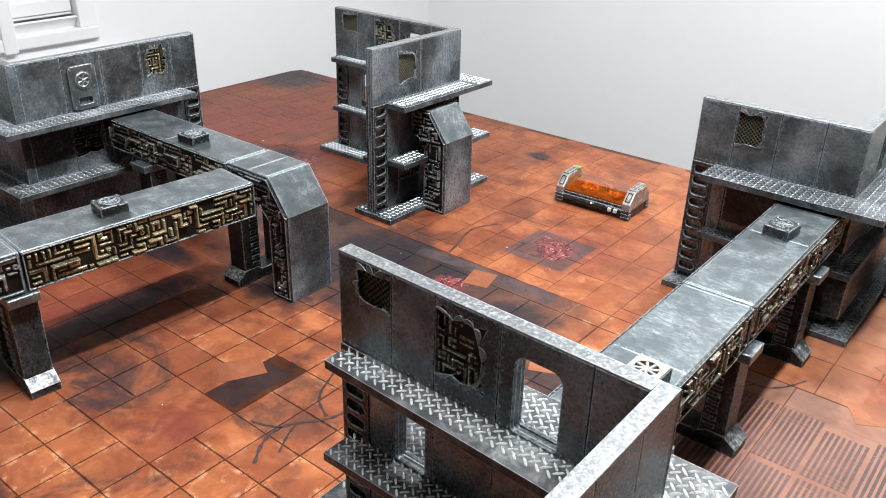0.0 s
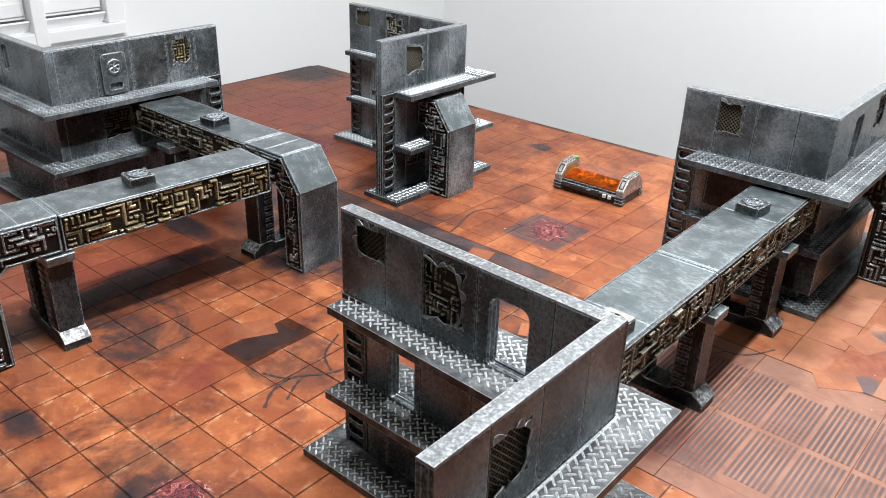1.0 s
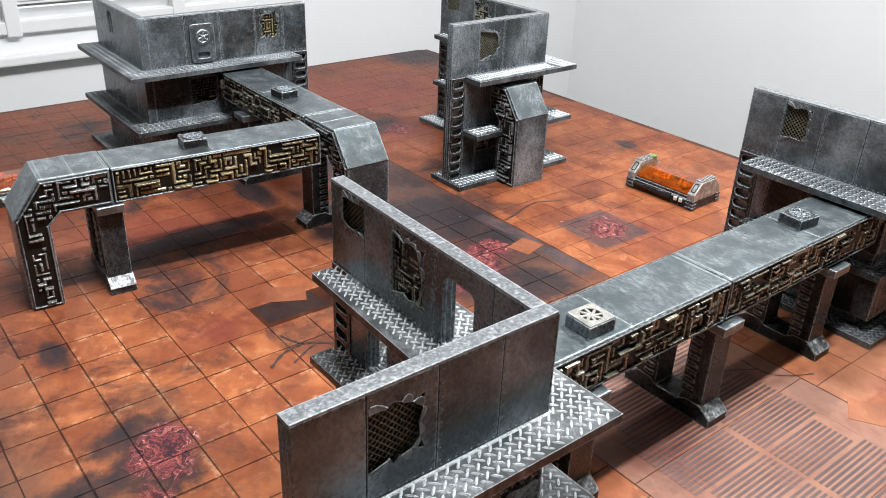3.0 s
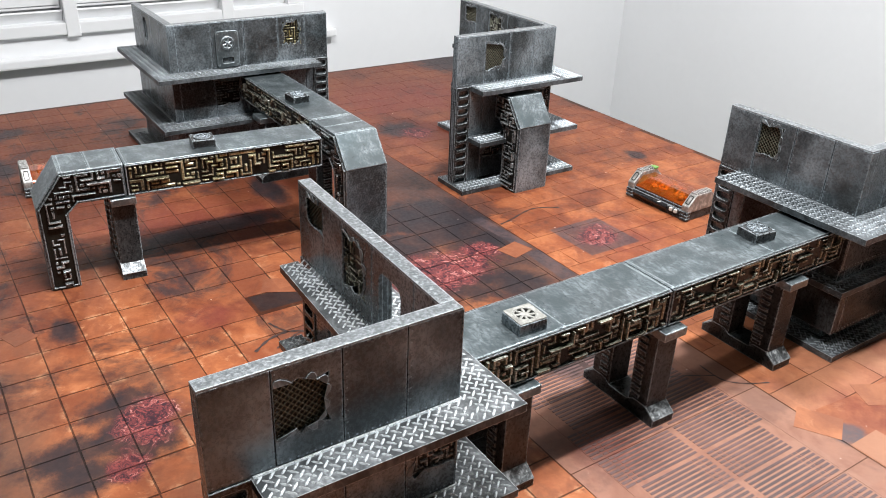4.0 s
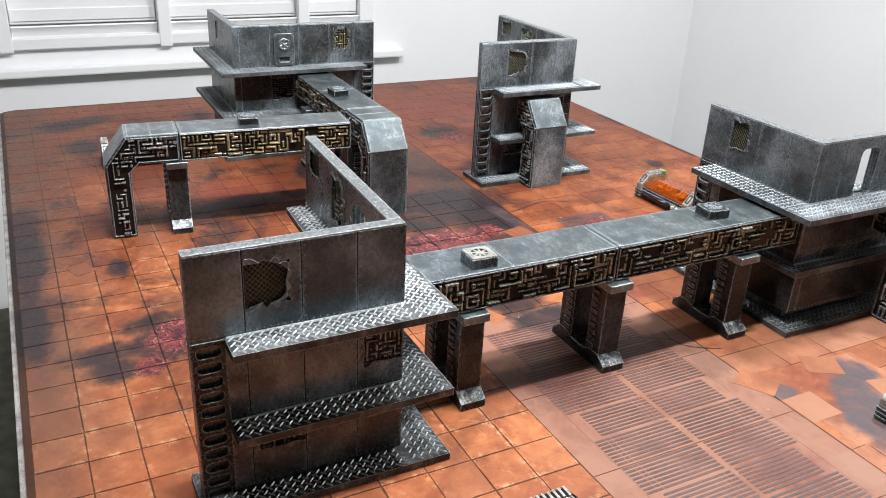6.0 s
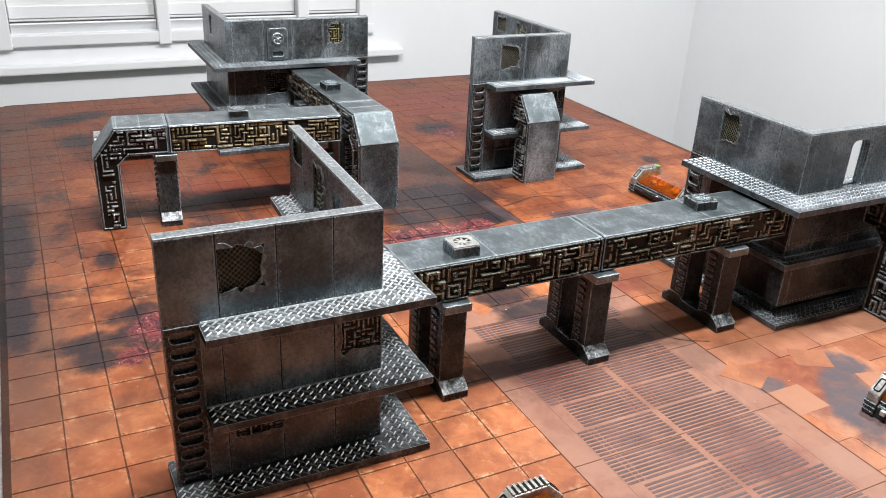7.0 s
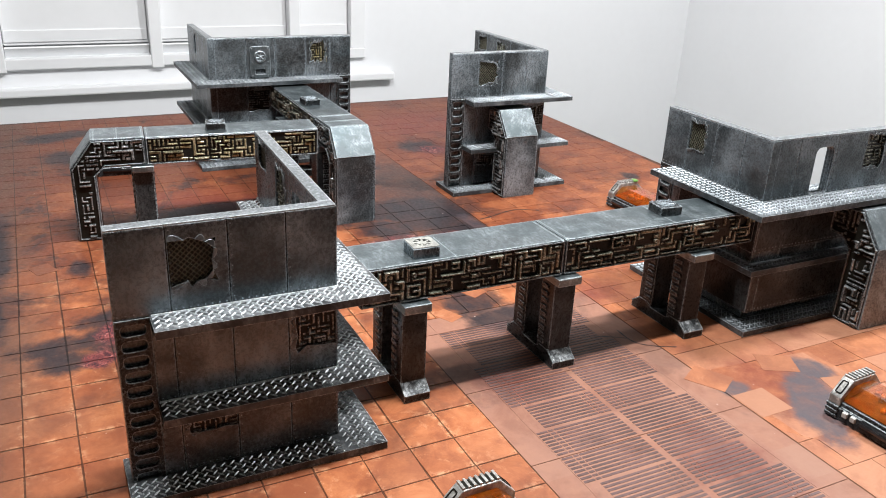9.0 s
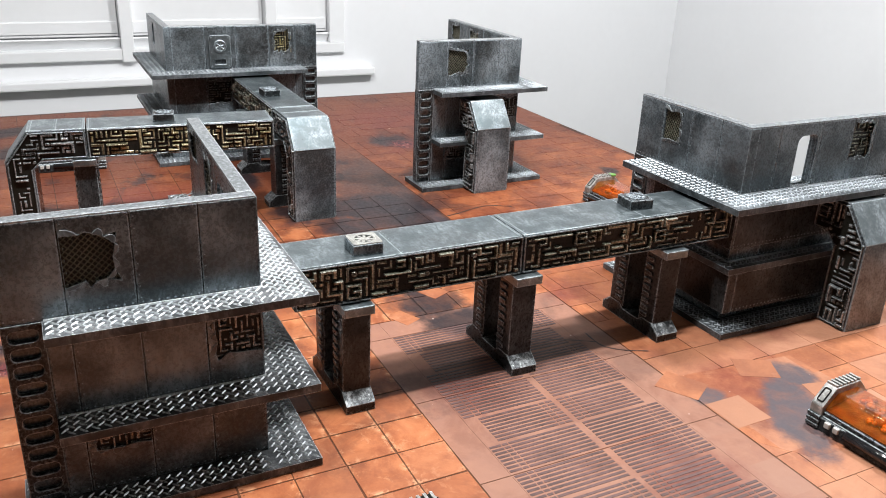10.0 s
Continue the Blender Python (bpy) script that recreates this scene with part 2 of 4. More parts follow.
def square(n, p, cx, cy, hx, hy, turn=0.0):
    """1 inside a sharp-edged rectangle on the mat, 0 outside."""
    m = n.add("ShaderNodeMapping", vector_type="TEXTURE")
    n.put(m.inputs["Vector"], p)
    m.inputs["Location"].default_value = (cx, cy, 0)
    m.inputs["Rotation"].default_value = (0, 0, radians(turn))
    m.inputs["Scale"].default_value = (hx, hy, 1.0)
    q = n.add("ShaderNodeSeparateXYZ")
    n.put(q.inputs[0], n.vec("ABSOLUTE", m.outputs[0], (0.0, 0.0, 0.0)))
    return n.ramp(n.maths("MAXIMUM", q.outputs[0], q.outputs[1]), 0.94, 1.02, 1.0, 0.0)


def mat_material(name, tone, tiled, single=False, marks=True, pale=0.0):
    """The printed cloth of the mat: fired-clay tones tile by tile, soot, raw red patches, and a painted bridge shadow.
    """
    n = Nodes(name)
    p = n.add("ShaderNodeNewGeometry").outputs["Position"]
    wobble = n.noise(p, 34, 6, 0.7)
    wob = n.maths("MULTIPLY", n.maths("SUBTRACT", wobble, 0.5), 1.6)
    cloud = n.noise(p, 6.5, 5, 0.62, 0.8)
    mid = n.noise(p, 30, 6, 0.7, 0.5)
    grain = n.noise(p, 170, 6, 0.75)

    def cell(sx, sy, dx, dy):
        q = n.vec("DIVIDE", n.vec("SUBTRACT", p, (OX + dx, OY + dy, -5.0)), (sx, sy, 100.0))
        w = n.add("ShaderNodeTexWhiteNoise", noise_dimensions="2D")
        n.put(w.inputs["Vector"], n.vec("FLOOR", q, (0.0, 0.0, 0.0)))
        return w.outputs["Value"]

    one = n.add("ShaderNodeObjectInfo").outputs["Random"] if single else cell(PITCH, PITCH, 0, 0)
    two = cell(PITCH * 3, PITCH * 2, PITCH, 0)
    col = n.mix(n.ramp(mid, 0.30, 0.70), (0.270, 0.080, 0.028), (0.430, 0.155, 0.064))
    # soft darker and redder drifts, then pale worn blotches and scratches
    col = n.mix(n.ramp(n.noise(p, 17, 5, 0.6, 0.6), 0.44, 0.66, 0.0, 0.70), col, (0.185, 0.048, 0.020))
    blot = n.ramp(n.noise(p, 52, 6, 0.72, 0.8), 0.56, 0.68)
    col = n.mix(n.maths("MULTIPLY", blot, 0.40), col, (0.56, 0.27, 0.14))
    if tiled and not single:
        q = n.vec("FRACTION", n.vec("DIVIDE", n.vec("SUBTRACT", p, (OX - PITCH, OY - PITCH, 0.0)), (PITCH, PITCH, 1.0)), (0.0, 0.0, 0.0))
        q = n.vec("ABSOLUTE", n.vec("SUBTRACT", q, (0.5, 0.5, 0.0)), (0.0, 0.0, 0.0))
        sep = n.add("ShaderNodeSeparateXYZ")
        n.put(sep.inputs[0], q)
        brink = n.ramp(n.maths("MAXIMUM", sep.outputs[0], sep.outputs[1]), 0.34, 0.49)
        chip = n.maths("MULTIPLY", brink, n.ramp(n.noise(p, 62, 6, 0.75), 0.50, 0.62))
        col = n.mix(n.maths("MULTIPLY", chip, 0.60), col, (0.72, 0.40, 0.22))
        # a dark rivet in each corner of a tile
        bolt = n.ramp(n.vec("LENGTH", n.vec("MULTIPLY", n.vec("SUBTRACT", q, (0.425, 0.425, 0.0)), (1.0, 1.0, 0.0)), (0.0, 0.0, 0.0)), 0.012, 0.030, 0.75, 0.0)
        col = n.mix(n.maths("MULTIPLY", bolt, n.ramp(grain, 0.35, 0.55)), col, (0.10, 0.034, 0.018))
    if tiled:
        col = n.mix(n.ramp(one, 0.35, 1.0, 0.0, 0.50), col, (0.18, 0.048, 0.020))
        col = n.mix(n.ramp(two, 0.60, 0.85, 0.0, 0.35), col, (0.16, 0.040, 0.018))
    xyz = n.add("ShaderNodeSeparateXYZ")
    n.put(xyz.inputs[0], p)
    px, py = xyz.outputs[0], xyz.outputs[1]
    # paler tan tiles towards the near corner, darker red-brown as x falls towards the window
    tan = n.maths("MULTIPLY", n.ramp(n.maths("ADD", px, n.maths("MULTIPLY", py, 0.55)), 1.45, 1.90), n.ramp(one, 0.1, 0.9, 0.25, 0.80))
    col = n.mix(tan, col, (0.40, 0.205, 0.128))
    if pale:
        col = n.mix(pale, col, (0.25, 0.142, 0.110))
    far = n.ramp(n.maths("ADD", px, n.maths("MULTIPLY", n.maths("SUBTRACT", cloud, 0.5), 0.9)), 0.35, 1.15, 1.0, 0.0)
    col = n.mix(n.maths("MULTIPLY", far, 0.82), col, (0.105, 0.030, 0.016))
    rim = n.ramp(n.maths("ADD", py, n.maths("MULTIPLY", n.maths("SUBTRACT", cloud, 0.5), 0.16)), 0.030, 0.130, 0.86, 0.0)
    rim = n.maths("MULTIPLY", rim, n.ramp(px, 1.05, 1.35, 1.0, 0.55))
    col = n.mix(rim, col, (0.088, 0.046, 0.033))
    if marks:
        soot = n.noise(p, 13, 6, 0.68, 0.4)
        clean = n.ramp(n.maths("ADD", px, n.maths("MULTIPLY", cloud, 0.3)), 0.95, 1.30, 1.0, 0.35)
        col = n.mix(n.maths("MULTIPLY", n.ramp(soot, 0.46, 0.64, 0.0, 0.80), clean), col, (0.100, 0.026, 0.014))
        # a sooty lane with one straight edge
        lane = n.maths("MULTIPLY", n.ramp(n.maths("ADD", py, n.maths("MULTIPLY", n.maths("SUBTRACT", cloud, 0.5), 0.16)), 0.54, 0.66), n.ramp(py, 0.7105, 0.7130, 1.0, 0.0))
        lane = n.maths("MULTIPLY", lane, n.maths("MULTIPLY", n.ramp(px, 0.36, 0.60), n.ramp(px, 1.00, 1.12, 1.0, 0.0)))
        col = n.mix(n.maths("MULTIPLY", lane, n.ramp(mid, 0.25, 0.62, 0.97, 0.78)), col, (0.040, 0.027, 0.026))
        maroon = None
        for c in MAROON:
            e = ellipse(n, p, wob, *c, edge=0.8)
            maroon = e if maroon is None else n.maths("MAXIMUM", maroon, e)
        col = n.mix(n.maths("MULTIPLY", maroon, n.ramp(mid, 0.3, 0.7, 0.72, 0.35)), col, (0.140, 0.030, 0.024))
        dark = None
        for c in SMOKE_AND_SHADE + SOOT:
            e = ellipse(n, p, wob, *c, edge=0.5)
            dark = e if dark is None else n.maths("MAXIMUM", dark, e)
        drift = n.maths("MULTIPLY", n.ramp(n.noise(p, 9, 6, 0.68, 0.5), 0.51, 0.64), 0.88)
        drift = n.maths("MULTIPLY", drift, n.ramp(py, 0.70, 0.80, 1.0, 0.40))
        dark = n.maths("MAXIMUM", dark, n.maths("MULTIPLY", drift, clean))
        col = n.mix(n.maths("MULTIPLY", dark, n.ramp(mid, 0.32, 0.66, 0.98, 0.84)), col, (0.020, 0.017, 0.020))
        char = None
        for c in CHAR:
            e = square(n, p, *c)
            char = e if char is None else n.maths("MAXIMUM", char, e)
        ash = n.mix(n.ramp(mid, 0.35, 0.65), (0.040, 0.033, 0.038), (0.085, 0.056, 0.056))
        col = n.mix(n.maths("MULTIPLY", char, n.ramp(wobble, 0.34, 0.56, 0.96, 0.70)), col, ash)
        burnt = None
        for c in ASH:
            e = ellipse(n, p, n.maths("MULTIPLY", wob, 0.6), *c, edge=0.35)
            burnt = e if burnt is None else n.maths("MAXIMUM", burnt, e)
        col = n.mix(n.maths("MULTIPLY", burnt, n.ramp(mid, 0.40, 0.70, 0.97, 0.72)), col, (0.082, 0.072, 0.080))
        lava = None
        for c in LAVA:
            e = ellipse(n, p, wob, *c, edge=0.4)
            lava = e if lava is None else n.maths("MAXIMUM", lava, e)
        flow = n.noise(n.vec("ADD", p, n.vec("MULTIPLY", n.noise(p, 40, 3, 0.6, 0, True), (0.06, 0.06, 0.0))), 75, 6, 0.7, 2.0)
        gore = n.mix(n.ramp(flow, 0.42, 0.56), (0.030, 0.012, 0.018), (0.20, 0.045, 0.042))
        gore = n.mix(n.maths("MULTIPLY", n.ramp(flow, 0.57, 0.66), 0.80), gore, (0.66, 0.36, 0.32))
        col = n.mix(n.maths("MULTIPLY", lava, 0.96), col, gore)
        dots = n.ramp(n.noise(p, 120, 2, 0.4), 0.775, 0.795)
        col = n.mix(n.maths("MULTIPLY", dots, 0.5), col, (0.80, 0.70, 0.62))
    col = n.mix(1.0, col, (tone, tone, tone), "MULTIPLY")
    rough = n.ramp(grain, 0.3, 0.7, 0.40, 0.58)
    return n.done(Base_Color=col, Roughness=rough, Specular_IOR_Level=0.18, Normal=n.bump(grain, 0.12, 0.0004))


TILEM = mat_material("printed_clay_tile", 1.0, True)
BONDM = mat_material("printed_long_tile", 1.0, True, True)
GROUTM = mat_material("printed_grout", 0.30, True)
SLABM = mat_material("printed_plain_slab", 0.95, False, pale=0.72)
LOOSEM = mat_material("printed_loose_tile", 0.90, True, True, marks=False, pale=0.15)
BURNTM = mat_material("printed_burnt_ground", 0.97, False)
CRACKM = plain("sooty_line_print", (0.040, 0.022, 0.019), 0.5, 0, 0.5, 200, 0.1)
INKM = plain("dark_brown_print", (0.088, 0.044, 0.040), 0.5, 0, 0.5, 200, 0.1)


# ---------------------------------------------------------------- mesh helpers
def part(name, bm, material, parent, label="", smooth=False, kind=""):
    me = bpy.data.meshes.new(name)
    bmesh.ops.recalc_face_normals(bm, faces=bm.faces)
    bm.to_mesh(me)
    bm.free()
    me.materials.append(material)
    if smooth:
        for f in me.polygons:
            f.use_smooth = True
    ob = new(name, me)
    ob.parent = parent
    if label or kind:
        tagged(ob, label=label, kind=kind)
    return ob


def thing(name, m, label, category, group="", kind=""):
    ob = new(name)
    ob.empty_display_size = 0.02
    ob.matrix_basis = m
    return tagged(ob, label, category, group, kind)


def structure(name, bm, material, label, category):
    ob = part(name, bm, material, None)
    return tagged(ob, label, category, kind="structure")


def box(bm, x0, x1, y0, y1, z0, z1, m=None):
    vs = [bm.verts.new((x, y, z)) for z in (z0, z1) for y in (y0, y1) for x in (x0, x1)]
    if m is not None:
        for v in vs:
            v.co = m @ v.co
    for f in ((0, 2, 3, 1), (4, 5, 7, 6), (0, 1, 5, 4), (1, 3, 7, 5), (3, 2, 6, 7), (2, 0, 4, 6)):
        bm.faces.new([vs[i] for i in f])
    return vs


def soft_box(bm, x0, x1, y0, y1, z0, z1, r=0.001, m=None):
    """A box with chamfered edges."""
    t = bmesh.new()
    box(t, x0, x1, y0, y1, z0, z1)
    bmesh.ops.bevel(t, geom=t.edges[:], offset=r, segments=2, affect="EDGES", profile=0.6)
    merge(bm, t, m)


def merge(bm, t, m=None):
    if m is not None:
        t.transform(m)
    me = bpy.data.meshes.new("tmp")
    t.to_mesh(me)
    t.free()
    bm.from_mesh(me)
    bpy.data.meshes.remove(me)


def prism(bm, outline, holes, w0, w1, m):
    """A plate between the depths w0 and w1 with a 2D outline and holes; m maps (u, v, w) to the thing's space."""
    low, top, edges, loops = [], [], [], []
    for loop in [outline] + list(holes):
        a = [bm.verts.new(m @ Vector((u, v, w0))) for u, v in loop]
        b = [bm.verts.new(m @ Vector((u, v, w1))) for u, v in loop]
        low += a
        top += b
        loops.append((a, b))
    if not holes:
        bm.faces.new(low)
        bm.faces.new(top)
    else:
        for a, _ in loops:
            edges += [bm.edges.new((a[i], a[(i + 1) % len(a)])) for i in range(len(a))]
        made = bmesh.ops.triangle_fill(bm, use_beauty=True, use_dissolve=False, edges=edges)["geom"]
        twin = dict(zip(low, top))
        for f in [g for g in made if isinstance(g, bmesh.types.BMFace)]:
            bm.faces.new([twin[v] for v in f.verts])
    for a, b in loops:
        for i in range(len(a)):
            j = (i + 1) % len(a)
            bm.faces.new((a[i], a[j], b[j], b[i]))


def rect(u0, u1, v0, v1):
    return [(u0, v0), (u1, v0), (u1, v1), (u0, v1)]


def rounded(u0, u1, v0, v1, r, n=4, low=None):
    """A rectangle with round corners; low: another radius for the lower two."""
    out = []
    rl = r if low is None else low
    for cu, cv, a, rr in ((u1 - rl, v0 + rl, -90, rl), (u1 - r, v1 - r, 0, r), (u0 + r, v1 - r, 90, r), (u0 + rl, v0 + rl, 180, rl)):
        for k in range(n + 1):
            t = radians(a + 90 * k / n)
            out.append((cu + rr * math.cos(t), cv + rr * math.sin(t)))
    return out


def jagged(u0, u1, v0, v1, rng, flat=0):
    """A torn opening with pointed lobes, roughly filling a rectangle; flat = -1 or 1 keeps that side straight along a seam."""
    cu, cv, hu, hv = (u0 + u1) / 2, (v0 + v1) / 2, (u1 - u0) / 2, (v1 - v0) / 2
    out = []
    n = 26
    for k in range(n):
        t = 2 * math.pi * k / n
        c, s = math.cos(t), math.sin(t)
        edge = 1 / max(abs(c), abs(s))
        r = edge * (rng.uniform(0.94, 1.03) if k % 2 == 0 else rng.uniform(0.70, 0.88))
        if flat and c * flat > 0.68:
            r = edge
        elif flat and c * flat > 0.0:
            r = min(r, 0.999 / max(abs(c), 1e-6))
        out.append((cu + hu * c * r, cv + hv * s * r))
    return out


def bar(bm, m, u0, v0, u1, v1, wide, low, high, taper=0.6):
    """A raised bar from (u0, v0) to (u1, v1), narrower on top."""
    d = Vector((u1 - u0, v1 - v0))
    if d.length < 1e-6:
        return
    d.normalize()
    q = Vector((-d.y, d.x))
    vs = []
    for w, k in ((low, 1.0), (high, taper)):
        h = wide * k / 2
        for (u, v), s in (((u0, v0), -1), ((u1, v1), 1)):
            for side in (-1, 1):
                vs.append(bm.verts.new(m @ Vector((u + d.x * s * h + q.x * side * h, v + d.y * s * h + q.y * side * h, w))))
    for f in ((4, 5, 7, 6), (0, 1, 5, 4), (2, 6, 7, 3), (0, 4, 6, 2), (1, 3, 7, 5)):
        bm.faces.new([vs[i] for i in f])


def ring(bm, m, cu, cv, r0, r1, low, high, n=10):
    a = [[bm.verts.new(m @ Vector((cu + r * math.cos(2 * math.pi * k / n), cv + r * math.sin(2 * math.pi * k / n), w))) for k in range(n)]
         for r, w in ((r1, low), (r1, high), (r0, high), (r0, low))]
    for i in range(3):
        for k in range(n):
            j = (k + 1) % n
            bm.faces.new((a[i][k], a[i][j], a[i + 1][j], a[i + 1][k]))


def circuit(bm, m, u0, u1, v0, v1, rng, inside=None, low=0.0, high=0.0014, step=0.0043, wide=0.0023):
    """Raised conduits that fill an area: hooks, steps and bends on a square grid, packed side by side, with studs in the gaps."""
    nu, nv = max(2, round((u1 - u0) / step)), max(2, round((v1 - v0) / step))
    su, sv = (u1 - u0) / nu, (v1 - v0) / nv
    at = lambda c: (u0 + (c[0] + 0.5) * su, v0 + (c[1] + 0.5) * sv)
    free = {(i, j) for i in range(nu) for j in range(nv) if inside is None or inside(*at((i, j)))}
    order = sorted(free, key=lambda c: c[0] + rng.uniform(0, 2.5))
    for start in order:
        if start not in free:
            continue
        block = [(start[0] + i, start[1] + j) for i in range(3) for j in range(3)]
        if rng.random() < 0.10 and all(c in free for c in block):
            # a closed frame round a stud
            free.difference_update(block)
            (a0, b0), (a1, b1) = at(block[0]), at(block[8])
            for q in ((a0, b0, a1, b0), (a1, b0, a1, b1), (a1, b1, a0, b1), (a0, b1, a0, b0)):
                bar(bm, m, *q, wide * 0.85, low, high * 0.9, 0.6)
            bar(bm, m, *at((start[0] + 1, start[1] + 1)), at(block[7])[0], at(block[4])[1], wide, low, high, 0.6)
            continue
        free.discard(start)
        run, head = [start], rng.choice(((0, 1), (0, -1), (1, 0), (1, 0)))
        for leg in range(rng.choice((1, 2, 2, 3, 3))):
            for _ in range(rng.choice((1, 1, 2, 2, 3, 4))):
                c = (run[-1][0] + head[0], run[-1][1] + head[1])
                if c not in free:
                    break
                free.discard(c)
                run.append(c)
            side = rng.choice((1, -1))
            head = (head[1] * side, -head[0] * side)
            if (run[-1][0] + head[0], run[-1][1] + head[1]) not in free:
                head = (-head[0], -head[1])
        top, w = high * rng.choice((0.3, 0.6, 0.9, 1.2)), wide * rng.uniform(0.60, 1.35)
        if rng.random() < 0.08:
            continue
        if len(run) == 1:
            if rng.random() < 0.25:
                ring(bm, m, *at(start), w * 0.3, w * 0.66, low, top * 0.8, 8)
            else:
                bar(bm, m, at(start)[0] - w * 0.2, at(start)[1], at(start)[0] + w * 0.2, at(start)[1], w, low, top * 0.7, 0.8)
            continue
        # straight stretches become one bar each
        a = run[0]
        for k in range(1, len(run)):
            last = k == len(run) - 1
            turn = not last and (run[k + 1][0] - run[k][0], run[k + 1][1] - run[k][1]) != (run[k][0] - run[k - 1][0], run[k][1] - run[k - 1][1])
            if last or turn:
                bar(bm, m, *at(a), *at(run[k]), w * rng.uniform(0.85, 1.15), low, top * rng.uniform(0.8, 1.15), 0.50)
                a = run[k]


def lattice(bm, m, u0, u1, v0, v1, low, high, step=0.0032, wide=0.0009):
    """Two crossing sets of slanting wires that fill a rectangle."""
    a = v1 - v0
    for s in (1, -1):
        c = u0 - a
        while c < u1 + a:
            p0, p1 = (c, v0 if s > 0 else v1), (c + a, v1 if s > 0 else v0)
            t0 = max(0.0, (u0 - p0[0]) / a)
            t1 = min(1.0, (u1 - p0[0]) / a)
            if t1 > t0 + 0.02:
                f = lambda t: (p0[0] + (p1[0] - p0[0]) * t, p0[1] + (p1[1] - p0[1]) * t)
                bar(bm, m, *f(t0), *f(t1), wide, low, high + (0.0001 if s > 0 else 0.0))
            c += step * 1.41


def inside_poly(u, v, poly):
    hit = False
    for i in range(len(poly)):
        (a, b), (c, d) = poly[i], poly[i - 1]
        if (b > v) != (d > v) and u < (c - a) * (v - b) / (d - b) + a:
            hit = not hit
    return hit


def treads(bm, areas, z, angle, pitch=0.0057):
    """Checker plate: raised lenses on a slanting grid, each pointing at the middle of the next one across it."""
    t = radians(angle)
    c, s = math.cos(t), math.sin(t)
    l, w, h = 0.0040, 0.00088, 0.0010
    for x0, x1, y0, y1 in areas:
        n = int((x1 - x0 + y1 - y0) / pitch) + 2
        for a in range(-n, n + 1):
            for b in range(-n, n + 1):
                cx, cy = x0 + 0.003 + (a * c - b * s) * pitch, y0 + 0.003 + (a * s + b * c) * pitch
                if not (x0 + 0.0022 < cx < x1 - 0.0022 and y0 + 0.0022 < cy < y1 - 0.0022):
                    continue
                dx, dy = (c, s) if (a + b) % 2 else (-s, c)
                # keep each lens inside its plate
                room = min([l] + [((x1 - cx) if dx * k > 0 else (cx - x0)) / max(abs(dx), 1e-6) for k in (1, -1)]
                           + [((y1 - cy) if dy * k > 0 else (cy - y0)) / max(abs(dy), 1e-6) for k in (1, -1)])
                pts = [(-room, 0, 0), (-room * 0.6, -w, 0), (room * 0.6, -w, 0), (room, 0, 0), (room * 0.6, w, 0), (-room * 0.6, w, 0), (-room * 0.55, 0, h), (room * 0.55, 0, h)]
                vs = [bm.verts.new((cx + px * dx - py * dy, cy + px * dy + py * dx, z + pz)) for px, py, pz in pts]
                for f in ((0, 1, 6), (1, 2, 7, 6), (2, 3, 7), (3, 4, 7), (4, 5, 6, 7), (5, 0, 6)):
                    bm.faces.new([vs[k] for k in f])


# ---------------------------------------------------------------- the room
WX0, WX1, WY0, WY1, FZ, CZ = -0.62, 4.6, -3.2, 2.42, -0.76, 1.66
WIN = (-1.30, 1.082, 0.015, 1.25)

bm = bmesh.new()
box(bm, WX0 - 0.1, WX1 + 0.1, WY0 - 0.1, WY1 + 0.1, FZ - 0.05, FZ)
structure("floor", bm, CARPETM, "dull grey-green carpeted floor below the table", "floor")
bm = bmesh.new()
box(bm, WX0 - 0.1, WX1 + 0.1, WY0 - 0.1, WY1 + 0.1, CZ, CZ + 0.05)
structure("ceiling", bm, CEILM, "plain unseen ceiling, darkened to cut bounced light", "ceiling")
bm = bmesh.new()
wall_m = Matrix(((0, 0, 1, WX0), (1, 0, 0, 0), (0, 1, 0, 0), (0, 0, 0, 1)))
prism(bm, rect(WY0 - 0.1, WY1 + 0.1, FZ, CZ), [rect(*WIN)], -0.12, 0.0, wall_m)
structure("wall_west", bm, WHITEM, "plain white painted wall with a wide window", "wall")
for nm, b in (("wall_north", (WX0, WX1, WY1, WY1 + 0.1)), ("wall_south", (WX0, WX1, WY0 - 0.1, WY0)), ("wall_east", (WX1, WX1 + 0.1, WY0, WY1))):
    bm = bmesh.new()
    box(bm, *b, FZ, CZ)
    structure(nm, bm, NORTHM if nm == "wall_north" else REARM, "plain white painted room wall" if nm == "wall_north" else "plain unseen room wall, darkened to cut bounced light", "wall")

window = thing("window_1", pose(WX0, 0, 0), "white window with closed flat white blinds between stiles and a sill", "window", kind="structure")
y0, y1, z0, z1 = WIN
for nm, b in (("window_frame", (-0.09, 0.010, y1 - 0.050, y1, z0 + 0.016, z1)), ("window_frame", (-0.09, 0.010, y0, y0 + 0.05, z0 + 0.016, z1)),
              ("window_frame", (-0.09, 0.010, y0, y1, z1 - 0.03, z1))):
    bm = bmesh.new()
    soft_box(bm, *b, 0.003)
    part(nm, bm, TRIMM, window)
bm = bmesh.new()
soft_box(bm, -0.09, 0.016, y0, y1 - 0.002, z0 - 0.014, z0 + 0.016, 0.003)
part("bottom_rail", bm, TRIMM, window)
bm = bmesh.new()
soft_box(bm, 0.0, 0.034, y0 - 0.10, y1 + 0.095, z0 - 0.086, z0 - 0.062, 0.005)
part("window_sill", bm, TRIMM, window)
bm = bmesh.new()
box(bm, -0.095, -0.088, y0, y1, z0, z1)
part("pane", bm, TRIMM, window)
